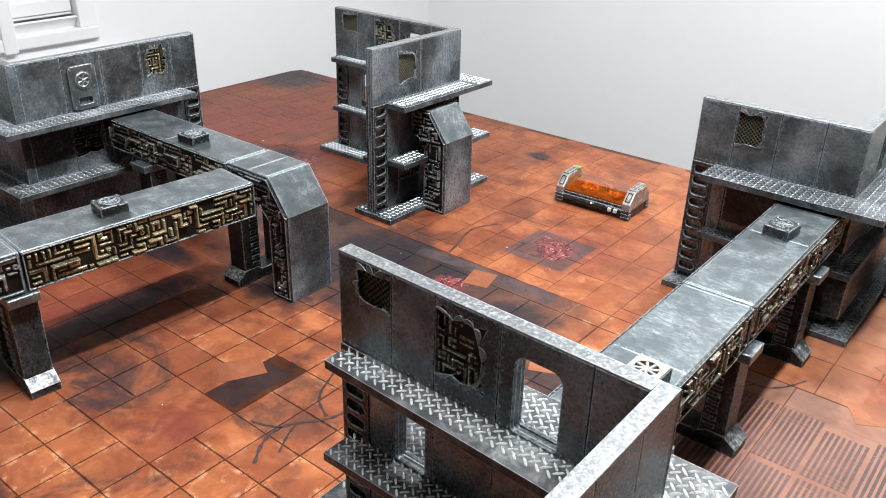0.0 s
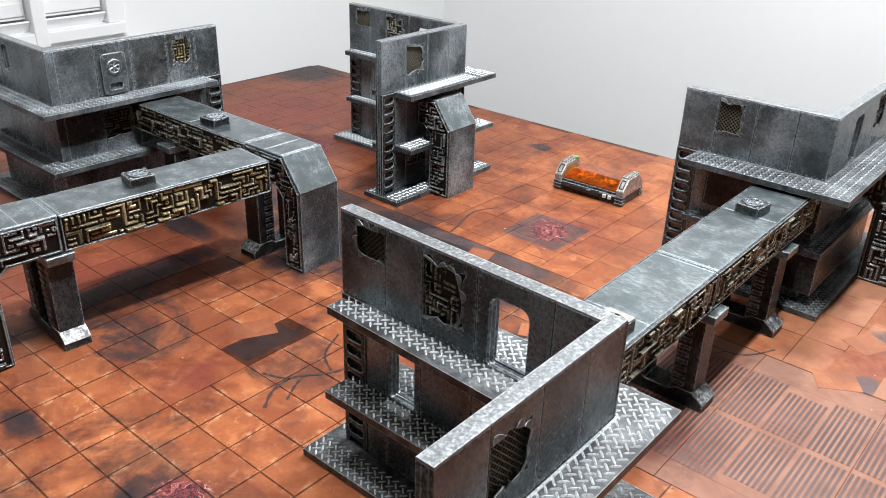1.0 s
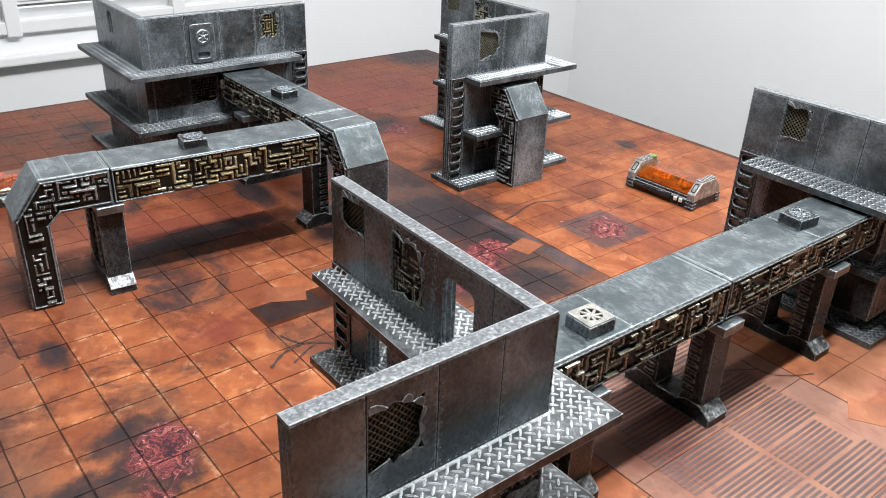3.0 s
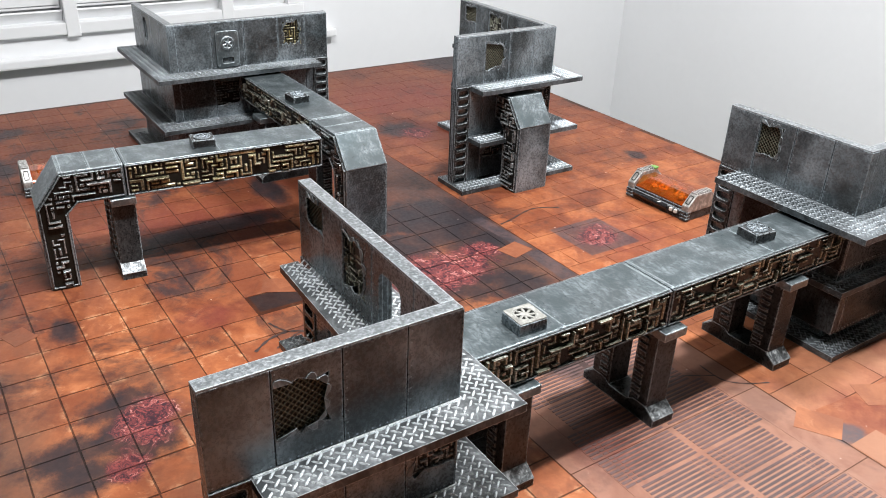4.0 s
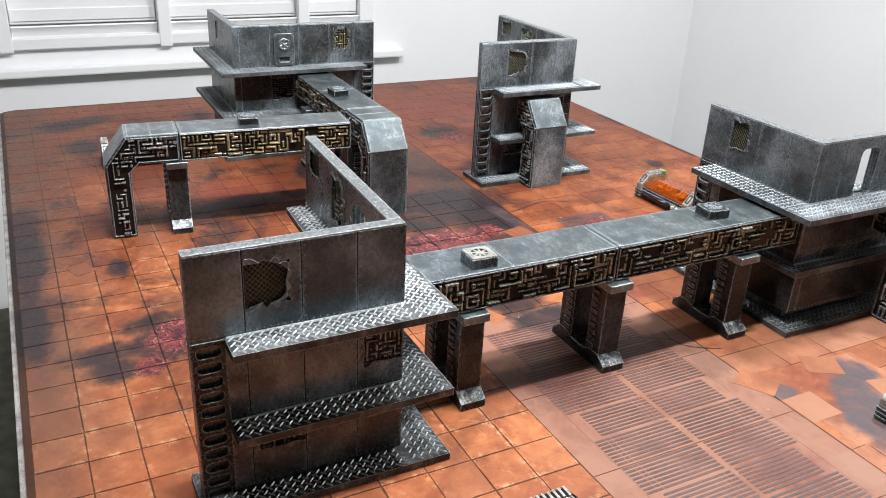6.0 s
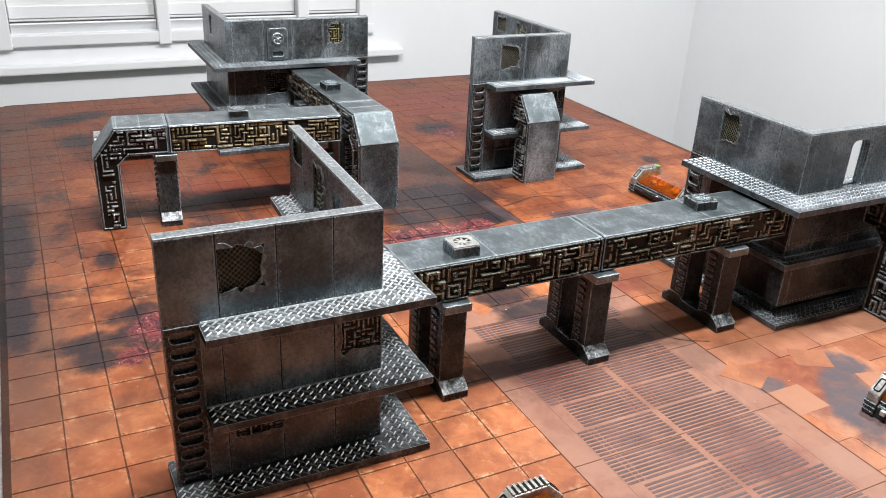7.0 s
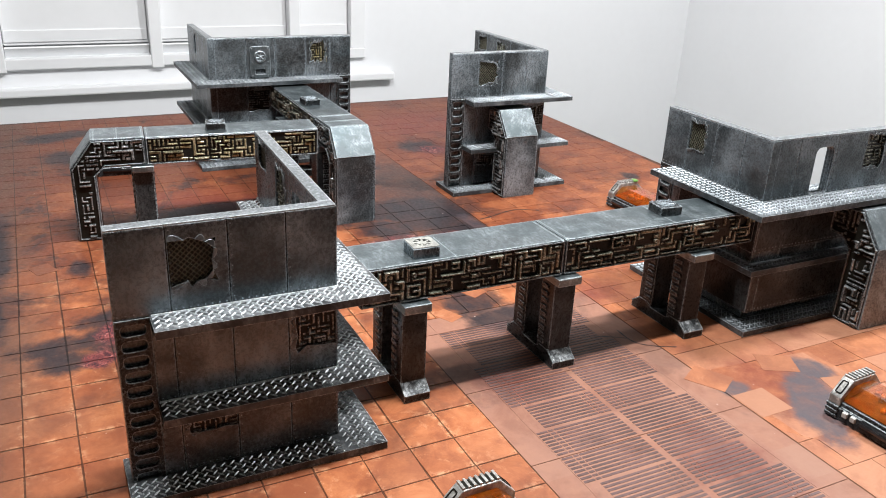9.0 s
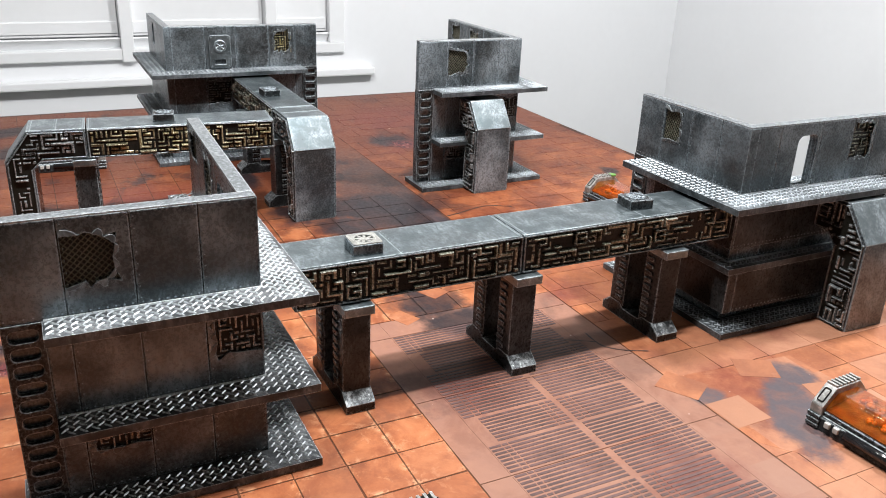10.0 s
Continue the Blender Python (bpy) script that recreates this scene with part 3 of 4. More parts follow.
# bays between the stiles, each closed by a flat white blind with a sloping rail under it
stiles = (-1.207, -0.796, -0.385, 0.026, 0.437, 0.848)
edges = (y0 + 0.032,) + stiles + (y1 - 0.033,)
for y in stiles:
    bm = bmesh.new()
    soft_box(bm, -0.07, 0.019, y - 0.017, y + 0.017, z0 - 0.020, z1 - 0.03, 0.003)
    part("stile", bm, TRIMM, window)
for a, b in zip(edges, edges[1:]):
    a, b = a + 0.0185, b - 0.0185
    bm = bmesh.new()
    soft_box(bm, -0.030, -0.018, a, b, z0 + 0.0475, z1 - 0.032, 0.002)
    blind = part("blind", bm, TRIMM, window)
    bm = bmesh.new()
    soft_box(bm, -0.018, -0.014, a + 0.002, b - 0.002, z0 + 0.056, z0 + 0.088, 0.0015)
    part("hem_bar", bm, TRIMM, blind)
    bm = bmesh.new()
    soft_box(bm, -0.003, 0.003, a, b, -0.024, 0.024, 0.001, pose(-0.012, 0, z0 + 0.026, 0, 38, 0))
    part("lower_louvre", bm, TRIMM, window)

# ---------------------------------------------------------------- table and mat
MX, MY = 1.829, 1.219
table = thing("gaming_table", pose(0, 0, 0), "speckled grey board table under a printed mat", "table")
bm = bmesh.new()
soft_box(bm, -0.002, MX + 0.006, -0.006, MY + 0.002, -0.030, -0.0042, 0.002)
part("tabletop", bm, BOARDM, table)
for x, y in ((0.06, 0.06), (MX - 0.06, 0.06), (0.06, MY - 0.06), (MX - 0.06, MY - 0.06)):
    bm = bmesh.new()
    soft_box(bm, x - 0.03, x + 0.03, y - 0.03, y + 0.03, FZ, -0.030, 0.004)
    part("leg", bm, FRAMEM, table)
bm = bmesh.new()
prism(bm, rounded(0.0, MX, 0.0, MY, 0.03, 6), [], -0.0042, -0.0004, Matrix.Identity(4))
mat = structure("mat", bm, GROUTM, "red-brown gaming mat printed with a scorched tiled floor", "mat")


# ---------------------------------------------------------------- ruined corner towers
T, SK = 0.0115, 0.0034
LEVELS = (0.0075, 0.0785, 0.157)
PLATE = 0.0070
TOP = 0.231
LAD = 0.027


def wall_frame(d, n):
    """Maps (u along the wall, v up, w outward) to the tower's space."""
    return Matrix(((d[0], 0, n[0], 0), (d[1], 0, n[1], 0), (0, 1, 0, 0), (0, 0, 0, 1)))


def rivets(bm, m, u0, v0, u1, v1, w, s, gap=0.0055, r=0.0008):
    n = max(1, int(math.hypot(u1 - u0, v1 - v0) / gap))
    for k in range(n + 1):
        u, v = u0 + (u1 - u0) * k / n, v0 + (v1 - v0) * k / n
        base = [bm.verts.new(m @ Vector((u + r * a, v + r * b, w))) for a, b in ((1, 0), (0, 1), (-1, 0), (0, -1))]
        tip = bm.verts.new(m @ Vector((u, v, w + s * 0.0006)))
        for i in range(4):
            bm.faces.new((base[i], base[(i + 1) % 4], tip))


def petals(bm, m, lip, w, s, rng, flat=0):
    """Torn flaps of plating, peeled back and pressed flat round an opening."""
    cu, cv = sum(q[0] for q in lip) / len(lip), sum(q[1] for q in lip) / len(lip)
    for i in range(0, len(lip), 2):
        a, b = Vector(lip[i - 1]), Vector(lip[(i + 1) % len(lip)])
        mid = (a + b) / 2
        out = Vector((mid.x - cu, mid.y - cv))
        if out.length < 1e-5 or rng.random() < 0.12 or out.x * flat > abs(out.y) * 0.8:
            continue
        out = out.normalized() * rng.choice((0.0028, 0.0036, 0.0046, 0.0056))
        tip = [a, a * 0.85 + b * 0.15 + out * 0.6, a * 0.65 + b * 0.35 + out, a * 0.35 + b * 0.65 + out, a * 0.15 + b * 0.85 + out * 0.6, b]
        base = [bm.verts.new(m @ Vector((q.x, q.y, w + s * 0.00005))) for q in tip]
        top = [bm.verts.new(m @ Vector((q.x, q.y, w + s * h))) for q, h in zip(tip, (0.0009, 0.0006, 0.0005, 0.0005, 0.0006, 0.0009))]
        bm.faces.new(top)
        for k in range(6):
            bm.faces.new((base[k], base[(k + 1) % 6], top[(k + 1) % 6], top[k]))


def tower_wall(tower, m, length, doors, holes, seams, ladder, rng, name, start, metal):
    """One wall: a core with doorways, riveted panels on both faces, torn openings in the panels, a ladder at its end."""
    bm = bmesh.new()
    prism(bm, rect(start, length, 0.0, TOP - 0.0016), [rounded(*d, 0.008, 5, 0.003) for d in doors], -T + SK, -SK, m)
    core = part(name, bm, WALLM, tower)
    bm = bmesh.new()
    prism(bm, rect(start, length, TOP - 0.0016, TOP), [], -T, 0.0, m)
    part("coping", bm, COPINGM, core, "worn bright silver top edge")
    for side in (0, 1):
        w0, w1 = ((-SK, 0.0), (-T + SK, -T))[side]
        s = 1 if side == 0 else -1
        for lv in range(3):
            v0 = LEVELS[lv] + 0.0002
            v1 = TOP - 0.0016 if lv == 2 else LEVELS[lv + 1] - PLATE - 0.0002
            end = length if (lv == 2 or not ladder) else length - LAD
            first = start
            cuts = [first] + [c for c in seams if first + 0.01 < c < end - 0.012] + [end]
            for a, b in zip(cuts, cuts[1:]):
                a2, b2 = a + (0.0005 if a > first else 0.0), b - (0.0005 if b < end else 0.0)
                opened = []
                for d in doors:
                    lo, hi = max(d[0], a2), min(d[1], b2)
                    if hi - lo > 0.002 and d[2] < v1 and d[3] > v0:
                        opened.append(d)
                outline = rect(a2, b2, v0, v1)
                cut, lips = [], []
                for d in opened:
                    if d[0] >= a2 and d[1] <= b2:
                        cut.append(rounded(d[0], d[1], max(d[2], v0 + 0.0015), d[3], 0.008, 5, 0.003))
                for hs, hl, hu0, hu1, hv0, hv1, kind in holes:
                    if hs == side and hl == lv and hu0 >= a2 - 0.001 and hu1 <= b2 + 0.001:
                        u0, u1 = max(hu0, a2 + 0.0012), min(hu1, b2 - 0.0012)
                        flat = -1 if hu0 - a2 < 0.0055 else 1 if b2 - hu1 < 0.0055 else 0
                        if kind != "vent" and flat < 0:
                            u0 = a2 + 0.0004
                        elif kind != "vent" and flat > 0:
                            u1 = b2 - 0.0004
                        if kind == "vent":
                            cut.append(rect(u0, u1, hv0, hv1))
                        else:
                            cut.append(jagged(u0, u1, hv0, hv1, rng, flat))
                            lips.append((cut[-1], flat))
                bm = bmesh.new()
                prism(bm, outline, cut, w0, w1, m)
                rivets(bm, m, a2 + 0.003, v0 + 0.0025, b2 - 0.003, v0 + 0.0025, w1, s)
                if b < end:
                    rivets(bm, m, b2 - 0.0022, v0 + 0.006, b2 - 0.0022, v1 - 0.004, w1, s, 0.008, 0.0006)
                part("panel", bm, WALLM, core)
                for lip, flat in lips:
                    bm = bmesh.new()
                    petals(bm, m, lip, w1, s, rng, flat)
                    part("torn_lip", bm, FLAPM, core, "bent edge of a torn opening", kind="stuff")
        for hs, hl, u0, u1, v0, v1, kind in holes:
            if hs != side:
                continue
            mm = m @ Matrix(((1, 0, 0, 0), (0, 1, 0, 0), (0, 0, s, -SK if side == 0 else -T + SK), (0, 0, 0, 1)))
            bm = bmesh.new()
            box(bm, u0 - 0.004, u1 + 0.004, v0 - 0.001, v1 + 0.001, 0.0001, 0.0004, mm)
            part("recess", bm, HOLLOWM, core, "black recess behind torn plating")
            bm = bmesh.new()
            if kind == "mesh":
                lattice(bm, mm, u0 - 0.004, u1 + 0.004, v0 - 0.001, v1 + 0.001, 0.0004, 0.0013)
                part("wire_mesh", bm, BRASSM, core, "dull brass wire mesh")
            elif kind == "vent":
                k = u0 + 0.003
                while k < u1 - 0.001:
                    bar(bm, mm, k, v0 + 0.001, k, v1 - 0.001, 0.0016, 0.0004, 0.0018)
                    k += 0.0036
                part("vent_grille", bm, FRAMEM, core)
            else:
                circuit(bm, mm, u0 - 0.002, u1 + 0.002, v0, v1, rng, None, 0.0004, 0.0026, 0.0043, 0.0021)
                part("conduit_relief", bm, metal if hl == 2 else IRONM, core, "worn conduits in torn plating", kind="stuff")
        if ladder:
            n = 11
            p = (LEVELS[2] - 0.006) / n
            u0 = length - LAD
            slots = [rounded(u0 + 0.0042, length - 0.0038, 0.003 + p * k + 0.0022, 0.003 + p * (k + 1) - 0.0022, 0.0035, 3) for k in range(n)]
            bm = bmesh.new()
            prism(bm, rect(u0 + 0.0003, length, 0.0002, LEVELS[2] - 0.0004), slots, w0, w1 + s * 0.0012, m)
            part("ladder", bm, FRAMEM, core, "dark ladder of rounded slots")
    return core


def tower_floor(tower, poly, z, areas, angle, beads=(), worn=False):
    bm = bmesh.new()
    prism(bm, poly, [], z - PLATE, z, Matrix.Identity(4))
    # worn also picks the plate and treads whose colour is lifted for light
    floor = part("platform", bm, LITPLATEM if worn else PLATEM, tower, "dark checker-plate platform with silver treads")
    bm = bmesh.new()
    treads(bm, areas, z, angle)
    for x0, y0, x1, y1 in beads:
        bar(bm, Matrix.Identity(4), x0, y0, x1, y1, 0.0022, z, z + 0.0013)
    part("tread_pattern", bm, LITTREADM if worn else TREADM, floor, "worn silver treads", kind="stuff")


def tower(m, label, long_wall, short_wall, ox, oy, seed, a_doors, a_holes, b_doors, b_holes, b_ladder=True, b_reach=0.0, box_under=False, hatch=None, mid=None, low=None, worn=False, seams=(0.045, 0.1085, 0.160, 0.198), skew=0.0):
    rng = random.Random(seed)
    tw = thing("ruined_tower", m, label, "tower", "ruined corner towers on the mat")
    t = radians(skew)
    ma, mb = wall_frame((-math.cos(t), math.sin(t)), (math.sin(t), math.cos(t))), wall_frame((0, -1), (1, 0))
    tower_wall(tw, ma, long_wall, a_doors, a_holes, seams, True, rng, "long_wall", T, GOLDM if hatch else STEELGOLDM)
    # the long wall butts against the short one
    tower_wall(tw, mb, short_wall, b_doors, b_holes, (0.042, 0.0885, 0.135), b_ladder, rng, "short_wall", 0.0, STEELGOLDM)
    la, lb = long_wall, short_wall
    for lv in range(3):
        v1 = TOP - 0.0016 if lv == 2 else LEVELS[lv + 1] - PLATE - 0.0002
        bm = bmesh.new()
        prism(bm, rect(-0.0004, T + 0.0004, LEVELS[lv] + 0.0002, v1), [], 0.0, 0.0007, ma)
        part("corner_plate", bm, WALLM, tw)
    lade = LAD - 0.001 if b_ladder else -b_reach
    for z in LEVELS[1:]:
        px, py = mid if mid and z == LEVELS[1] else (ox, oy)
        # inner edge of the floor along the long wall
        e0, e1 = (0.031, 0.031) if not skew else (0.0345, 0.0345) if z == LEVELS[1] else (0.0290, 0.0385)
        poly = [(px, py), (-la + 0.026, py), (-la + 0.026, -T), (-la + 0.008, -T), (-la + 0.008, -e0), (-0.032, -e1),
                (-0.032, -lb + 0.012), (-T, -lb + 0.012), (-T, -lb + lade), (px, -lb + lade)]
        areas = [(-la + 0.028, px - 0.001, 0.0012, py - 0.001), (0.0012, px - 0.001, -lb + lade + 0.001, 0.0),
                 (-la + 0.009, -T - 0.001, -e0 + 0.001, -T + 0.001 + la * math.sin(t)), (-0.031, -T - 0.001, -lb + 0.013, -0.031)]
        tower_floor(tw, poly, z, areas, 45, ((-la + 0.030, 0.0012, 0.0, 0.0012), (0.0012, 0.0, 0.0012, -lb + max(lade, 0.0) + 0.002)), worn)
    px, py = low or (ox, oy)
    base = [(px, py), (-la - 0.018, py), (-la - 0.018, -0.040), (-0.035, -0.040), (-0.035, -lb - 0.004 - b_reach), (px, -lb - 0.004 - b_reach)]
    areas = [(-la - 0.017, px - 0.001, 0.0022, py - 0.001), (0.0022, px - 0.001, -lb - 0.003, 0.0),
             (-la - 0.017, -T - 0.002, -0.039, -T - 0.002), (-0.034, -T - 0.002, -lb - 0.003, -0.040)]
    tower_floor(tw, base, LEVELS[0], areas, 45, worn=worn)
    if box_under:
        # casings hung below the platforms, with a dark gap under each
        for z0, z1, cx, cy in ((LEVELS[0] + 0.015, LEVELS[1] - PLATE - 0.0002, mid[0] - 0.004, mid[1] - 0.002), (LEVELS[1] + 0.015, LEVELS[2] - PLATE - 0.0002, 0.0034, 0.0034)):
            bm = bmesh.new()
            soft_box(bm, 0.0004, cx, -lb + 0.045, cy, z0, z1, 0.0012)
            soft_box(bm, -la + 0.06, 0.0, 0.0004, cy, z0, z1, 0.0012)
            rivets(bm, ma, -cx + 0.004, z0 + 0.004, la - 0.064, z0 + 0.004, cy, 1)
            part("casing", bm, FRAMEM, tw, "black riveted casing with bright worn edges")
    if hatch:
        u0, u1, v0, v1 = hatch
        bm = bmesh.new()
        prism(bm, rounded(u0, u1, v0, v1, 0.006, 4), [rounded(u0 + 0.009, u1 - 0.009, v0 + 0.006, v0 + 0.015, 0.002, 2)], 0.0, 0.004, ma)
        cu, cv = (u0 + u1) / 2, v1 - 0.019
        ring(bm, ma, cu, cv, 0.0075, 0.0105, 0.004, 0.0058, 16)
        for k in range(3):
            t = radians(20 + 60 * k)
            bar(bm, ma, cu - 0.007 * math.cos(t), cv - 0.007 * math.sin(t), cu + 0.007 * math.cos(t), cv + 0.007 * math.sin(t), 0.002, 0.004, 0.0056)
        rivets(bm, ma, u0 + 0.004, v0 + 0.004, u0 + 0.004, v1 - 0.004, 0.004, 1, 0.02, 0.0014)
        rivets(bm, ma, u1 - 0.004, v0 + 0.004, u1 - 0.004, v1 - 0.004, 0.004, 1, 0.02, 0.0014)
        part("hatch", bm, DECKM, tw, "silvery pressure hatch with a round wheel")
    return tw


DOOR_U = (0.0635, 0.0970, 0.1575, 0.2140)
DOOR_M = (0.1665, 0.1945, 0.0790, 0.1360)
A_HOLES = [(1, 2, 0.203, 0.232, 0.196, 0.226, "mesh"), (1, 2, 0.1185, 0.158, 0.169, 0.225, "circuit"), (0, 2, 0.1610, 0.197, 0.180, 0.227, "circuit"),
           (0, 1, 0.050, 0.080, 0.097, 0.140, "circuit")]
B_HOLES = [(0, 2, 0.0970, 0.1335, 0.176, 0.219, "mesh"), (0, 1, 0.0020, 0.041, 0.100, 0.140, "circuit"), (0, 0, 0.0900, 0.134, 0.040, 0.060, "circuit")]

tower(pose(1.320, 0.310, 0), "dark metal ruined tower corner with checker-plate floors beside a printed grating", 0.248, 0.178, 0.029, 0.038, 11,
      [DOOR_U, DOOR_M], A_HOLES, [], B_HOLES, worn=True, skew=1.7)
tower(pose(0.702, 0.914, 0) @ Matrix.Diagonal((1, 1, 1.03, 1)), "grey metal ruined tower corner with an archway against its side", 0.248, 0.186, 0.034, 0.037, 12,
      [DOOR_U, DOOR_M], A_HOLES, [], B_HOLES)
tower(pose(1.279, 0.846, 0, 0, 0, -90), "dark metal ruined tower corner at the end of the long bridge", 0.248, 0.178, 0.040, 0.039, 13,
      [(0.0735, 0.1045, 0.1575, 0.2160), DOOR_M], [(0, 2, 0.1610, 0.1975, 0.180, 0.229, "circuit"), (0, 1, 0.050, 0.080, 0.097, 0.140, "circuit")], [],
      [(0, 2, 0.1030, 0.1345, 0.184, 0.226, "mesh")], box_under=True, mid=(0.0165, 0.0190), low=(0.0260, 0.0330))
tower(pose(0.432, 0.384, 0, 0, 0, -90), "dark metal ruined tower corner with a round-wheeled hatch", 0.264, 0.190, 0.028, 0.030, 14,
      [DOOR_M], [(0, 2, 0.1845, 0.2170, 0.181, 0.225, "circuit"), (0, 1, 0.070, 0.1100, 0.095, 0.142, "circuit")],
      [(0.108, 0.128, 0.185, 0.222)], [], b_ladder=False, b_reach=0.018, hatch=(0.0725, 0.1095, 0.160, 0.216), seams=(0.067, 0.120, 0.177, 0.224))

# ---------------------------------------------------------------- bridges, archways and their supports
DECK, UNDER, WIDE = 0.146, 0.106, 0.060
GR = "walkway pieces on the mat"


def side_frame(sign):
    """Maps (x, z, out) on a side face of a walkway piece to its space."""
    return Matrix(((1, 0, 0, 0), (0, 0, sign, sign * WIDE / 2), (0, 1, 0, 0), (0, 0, 0, 1)))


def deck_lines(bm, x0, x1, z, rng):
    """Worn joints with rivet rows across a deck."""
    up = Matrix.Translation((0, 0, z))
    for x in (x0 + 0.0035, x0 + (x1 - x0) * rng.uniform(0.42, 0.55), x1 - 0.0035):
        bar(bm, up, x, -WIDE / 2 + 0.002, x, WIDE / 2 - 0.002, 0.0009, 0.0, 0.0004)
        rivets(bm, up, x + 0.0024, -WIDE / 2 + 0.004, x + 0.0024, WIDE / 2 - 0.004, 0.0, 1, 0.006, 0.0004)


def rim(bm, m, poly, wide=0.0020, high=0.0026):
    for i in range(len(poly)):
        bar(bm, m, *poly[i - 1], *poly[i], wide, -0.0004, high)


def bridge(m, length, seed, label, metal=None):
    rng = random.Random(seed)
    b = thing("bridge_span", m, label, "bridge", GR)
    bm = bmesh.new()
    soft_box(bm, 0.0006, length - 0.0006, -WIDE / 2, WIDE / 2, UNDER, DECK, 0.0010)
    deck_lines(bm, 0.0, length, DECK, rng)
    beam = part("deck", bm, DECKM, b)
    for s in (-1, 1):
        f = side_frame(s)
        bm = bmesh.new()
        prism(bm, rect(0.003, length - 0.003, UNDER + 0.003, DECK - 0.003), [], 0.0, 0.0003, f)
        part("side_recess", bm, HOLLOWM, beam)
        bm = bmesh.new()
        rim(bm, f, rect(0.0016, length - 0.0016, UNDER + 0.0018, DECK - 0.0018))
        part("side_rim", bm, FRAMEM, beam)
        bm = bmesh.new()
        circuit(bm, f, 0.0035, length - 0.0035, UNDER + 0.0030, DECK - 0.0030, rng, None, 0.0003, 0.0042, 0.0059, 0.0030)
        part("conduit_relief", bm, metal or GOLDM, beam, "tarnished gold maze of conduits", kind="stuff")
    return b


def arch(m, length, seed, label, chamfer=0.030, foot=0.033):
    """A walkway end that bends down through a slope into a square pier; the pier stands at +x."""
    rng = random.Random(seed)
    a = thing("archway", m, label, "archway", GR)
    fillet = 0.012
    prof = [(0.0006, UNDER), (0.0006, DECK), (length - chamfer, DECK), (length, UNDER), (length, 0.0), (length - foot, 0.0)]
    prof += [(length - foot - fillet * (1 - math.cos(radians(k * 22.5))), UNDER - fillet * (1 - math.sin(radians(k * 22.5)))) for k in range(5)]
    bm = bmesh.new()
    xz = Matrix(((1, 0, 0, 0), (0, 0, 1, 0), (0, 1, 0, 0), (0, 0, 0, 1)))
    prism(bm, prof, [], -WIDE / 2, WIDE / 2, xz)
    pier = part("pier", bm, WALLM, a)
    bm = bmesh.new()
    skin = [(0.0006, DECK), (length - chamfer, DECK), (length, UNDER), (length + 0.0006, UNDER + 0.0005), (length - chamfer + 0.0006, DECK + 0.0008), (0.0006, DECK + 0.0008)]
    prism(bm, skin, [], -WIDE / 2, WIDE / 2, xz)
    if length - chamfer > 0.06:
        deck_lines(bm, 0.0, length - chamfer, DECK + 0.0008, rng)
    part("deck_plate", bm, DECKM, a, "silvery worn deck plate and slope")
    inner = [(0.003, UNDER + 0.003), (0.003, DECK - 0.003), (length - chamfer - 0.001, DECK - 0.003), (length - 0.003, UNDER - 0.001), (length - 0.003, 0.003), (length - foot + 0.003, 0.003),
             (length - foot + 0.003, UNDER - fillet), (length - foot - fillet, UNDER + 0.003)]
    for s in (-1, 1):
        f = side_frame(s)
        bm = bmesh.new()
        prism(bm, inner, [], 0.0, 0.0003, f)
        part("side_recess", bm, HOLLOWM, pier)
        bm = bmesh.new()
        rim(bm, f, inner)
        part("side_rim", bm, FRAMEM, pier)
        bm = bmesh.new()
        tight = lambda u, v: all(inside_poly(u + du, v + dv, inner) for du in (-0.002, 0.002) for dv in (-0.002, 0.002))
        circuit(bm, f, 0.003, length - 0.002, 0.003, DECK - 0.003, rng, tight, 0.0003, 0.0042, 0.0059, 0.0030)
        part("conduit_relief", bm, IRONM, pier, "worn iron maze of conduits", kind="stuff")
    return a


def shared_box(name, sx, sy, sz, material):
    bm = bmesh.new()
    soft_box(bm, -sx / 2, sx / 2, -sy / 2, sy / 2, -sz / 2, sz / 2, min(sx, sy, sz) * 0.2)
    bmesh.ops.recalc_face_normals(bm, faces=bm.faces)
    me = bpy.data.meshes.new(name)
    bm.to_mesh(me)
    bm.free()
    me.materials.append(material)
    return me


RIB = shared_box("rib", 0.0020, 0.0110, 0.0046, FRAMEM)


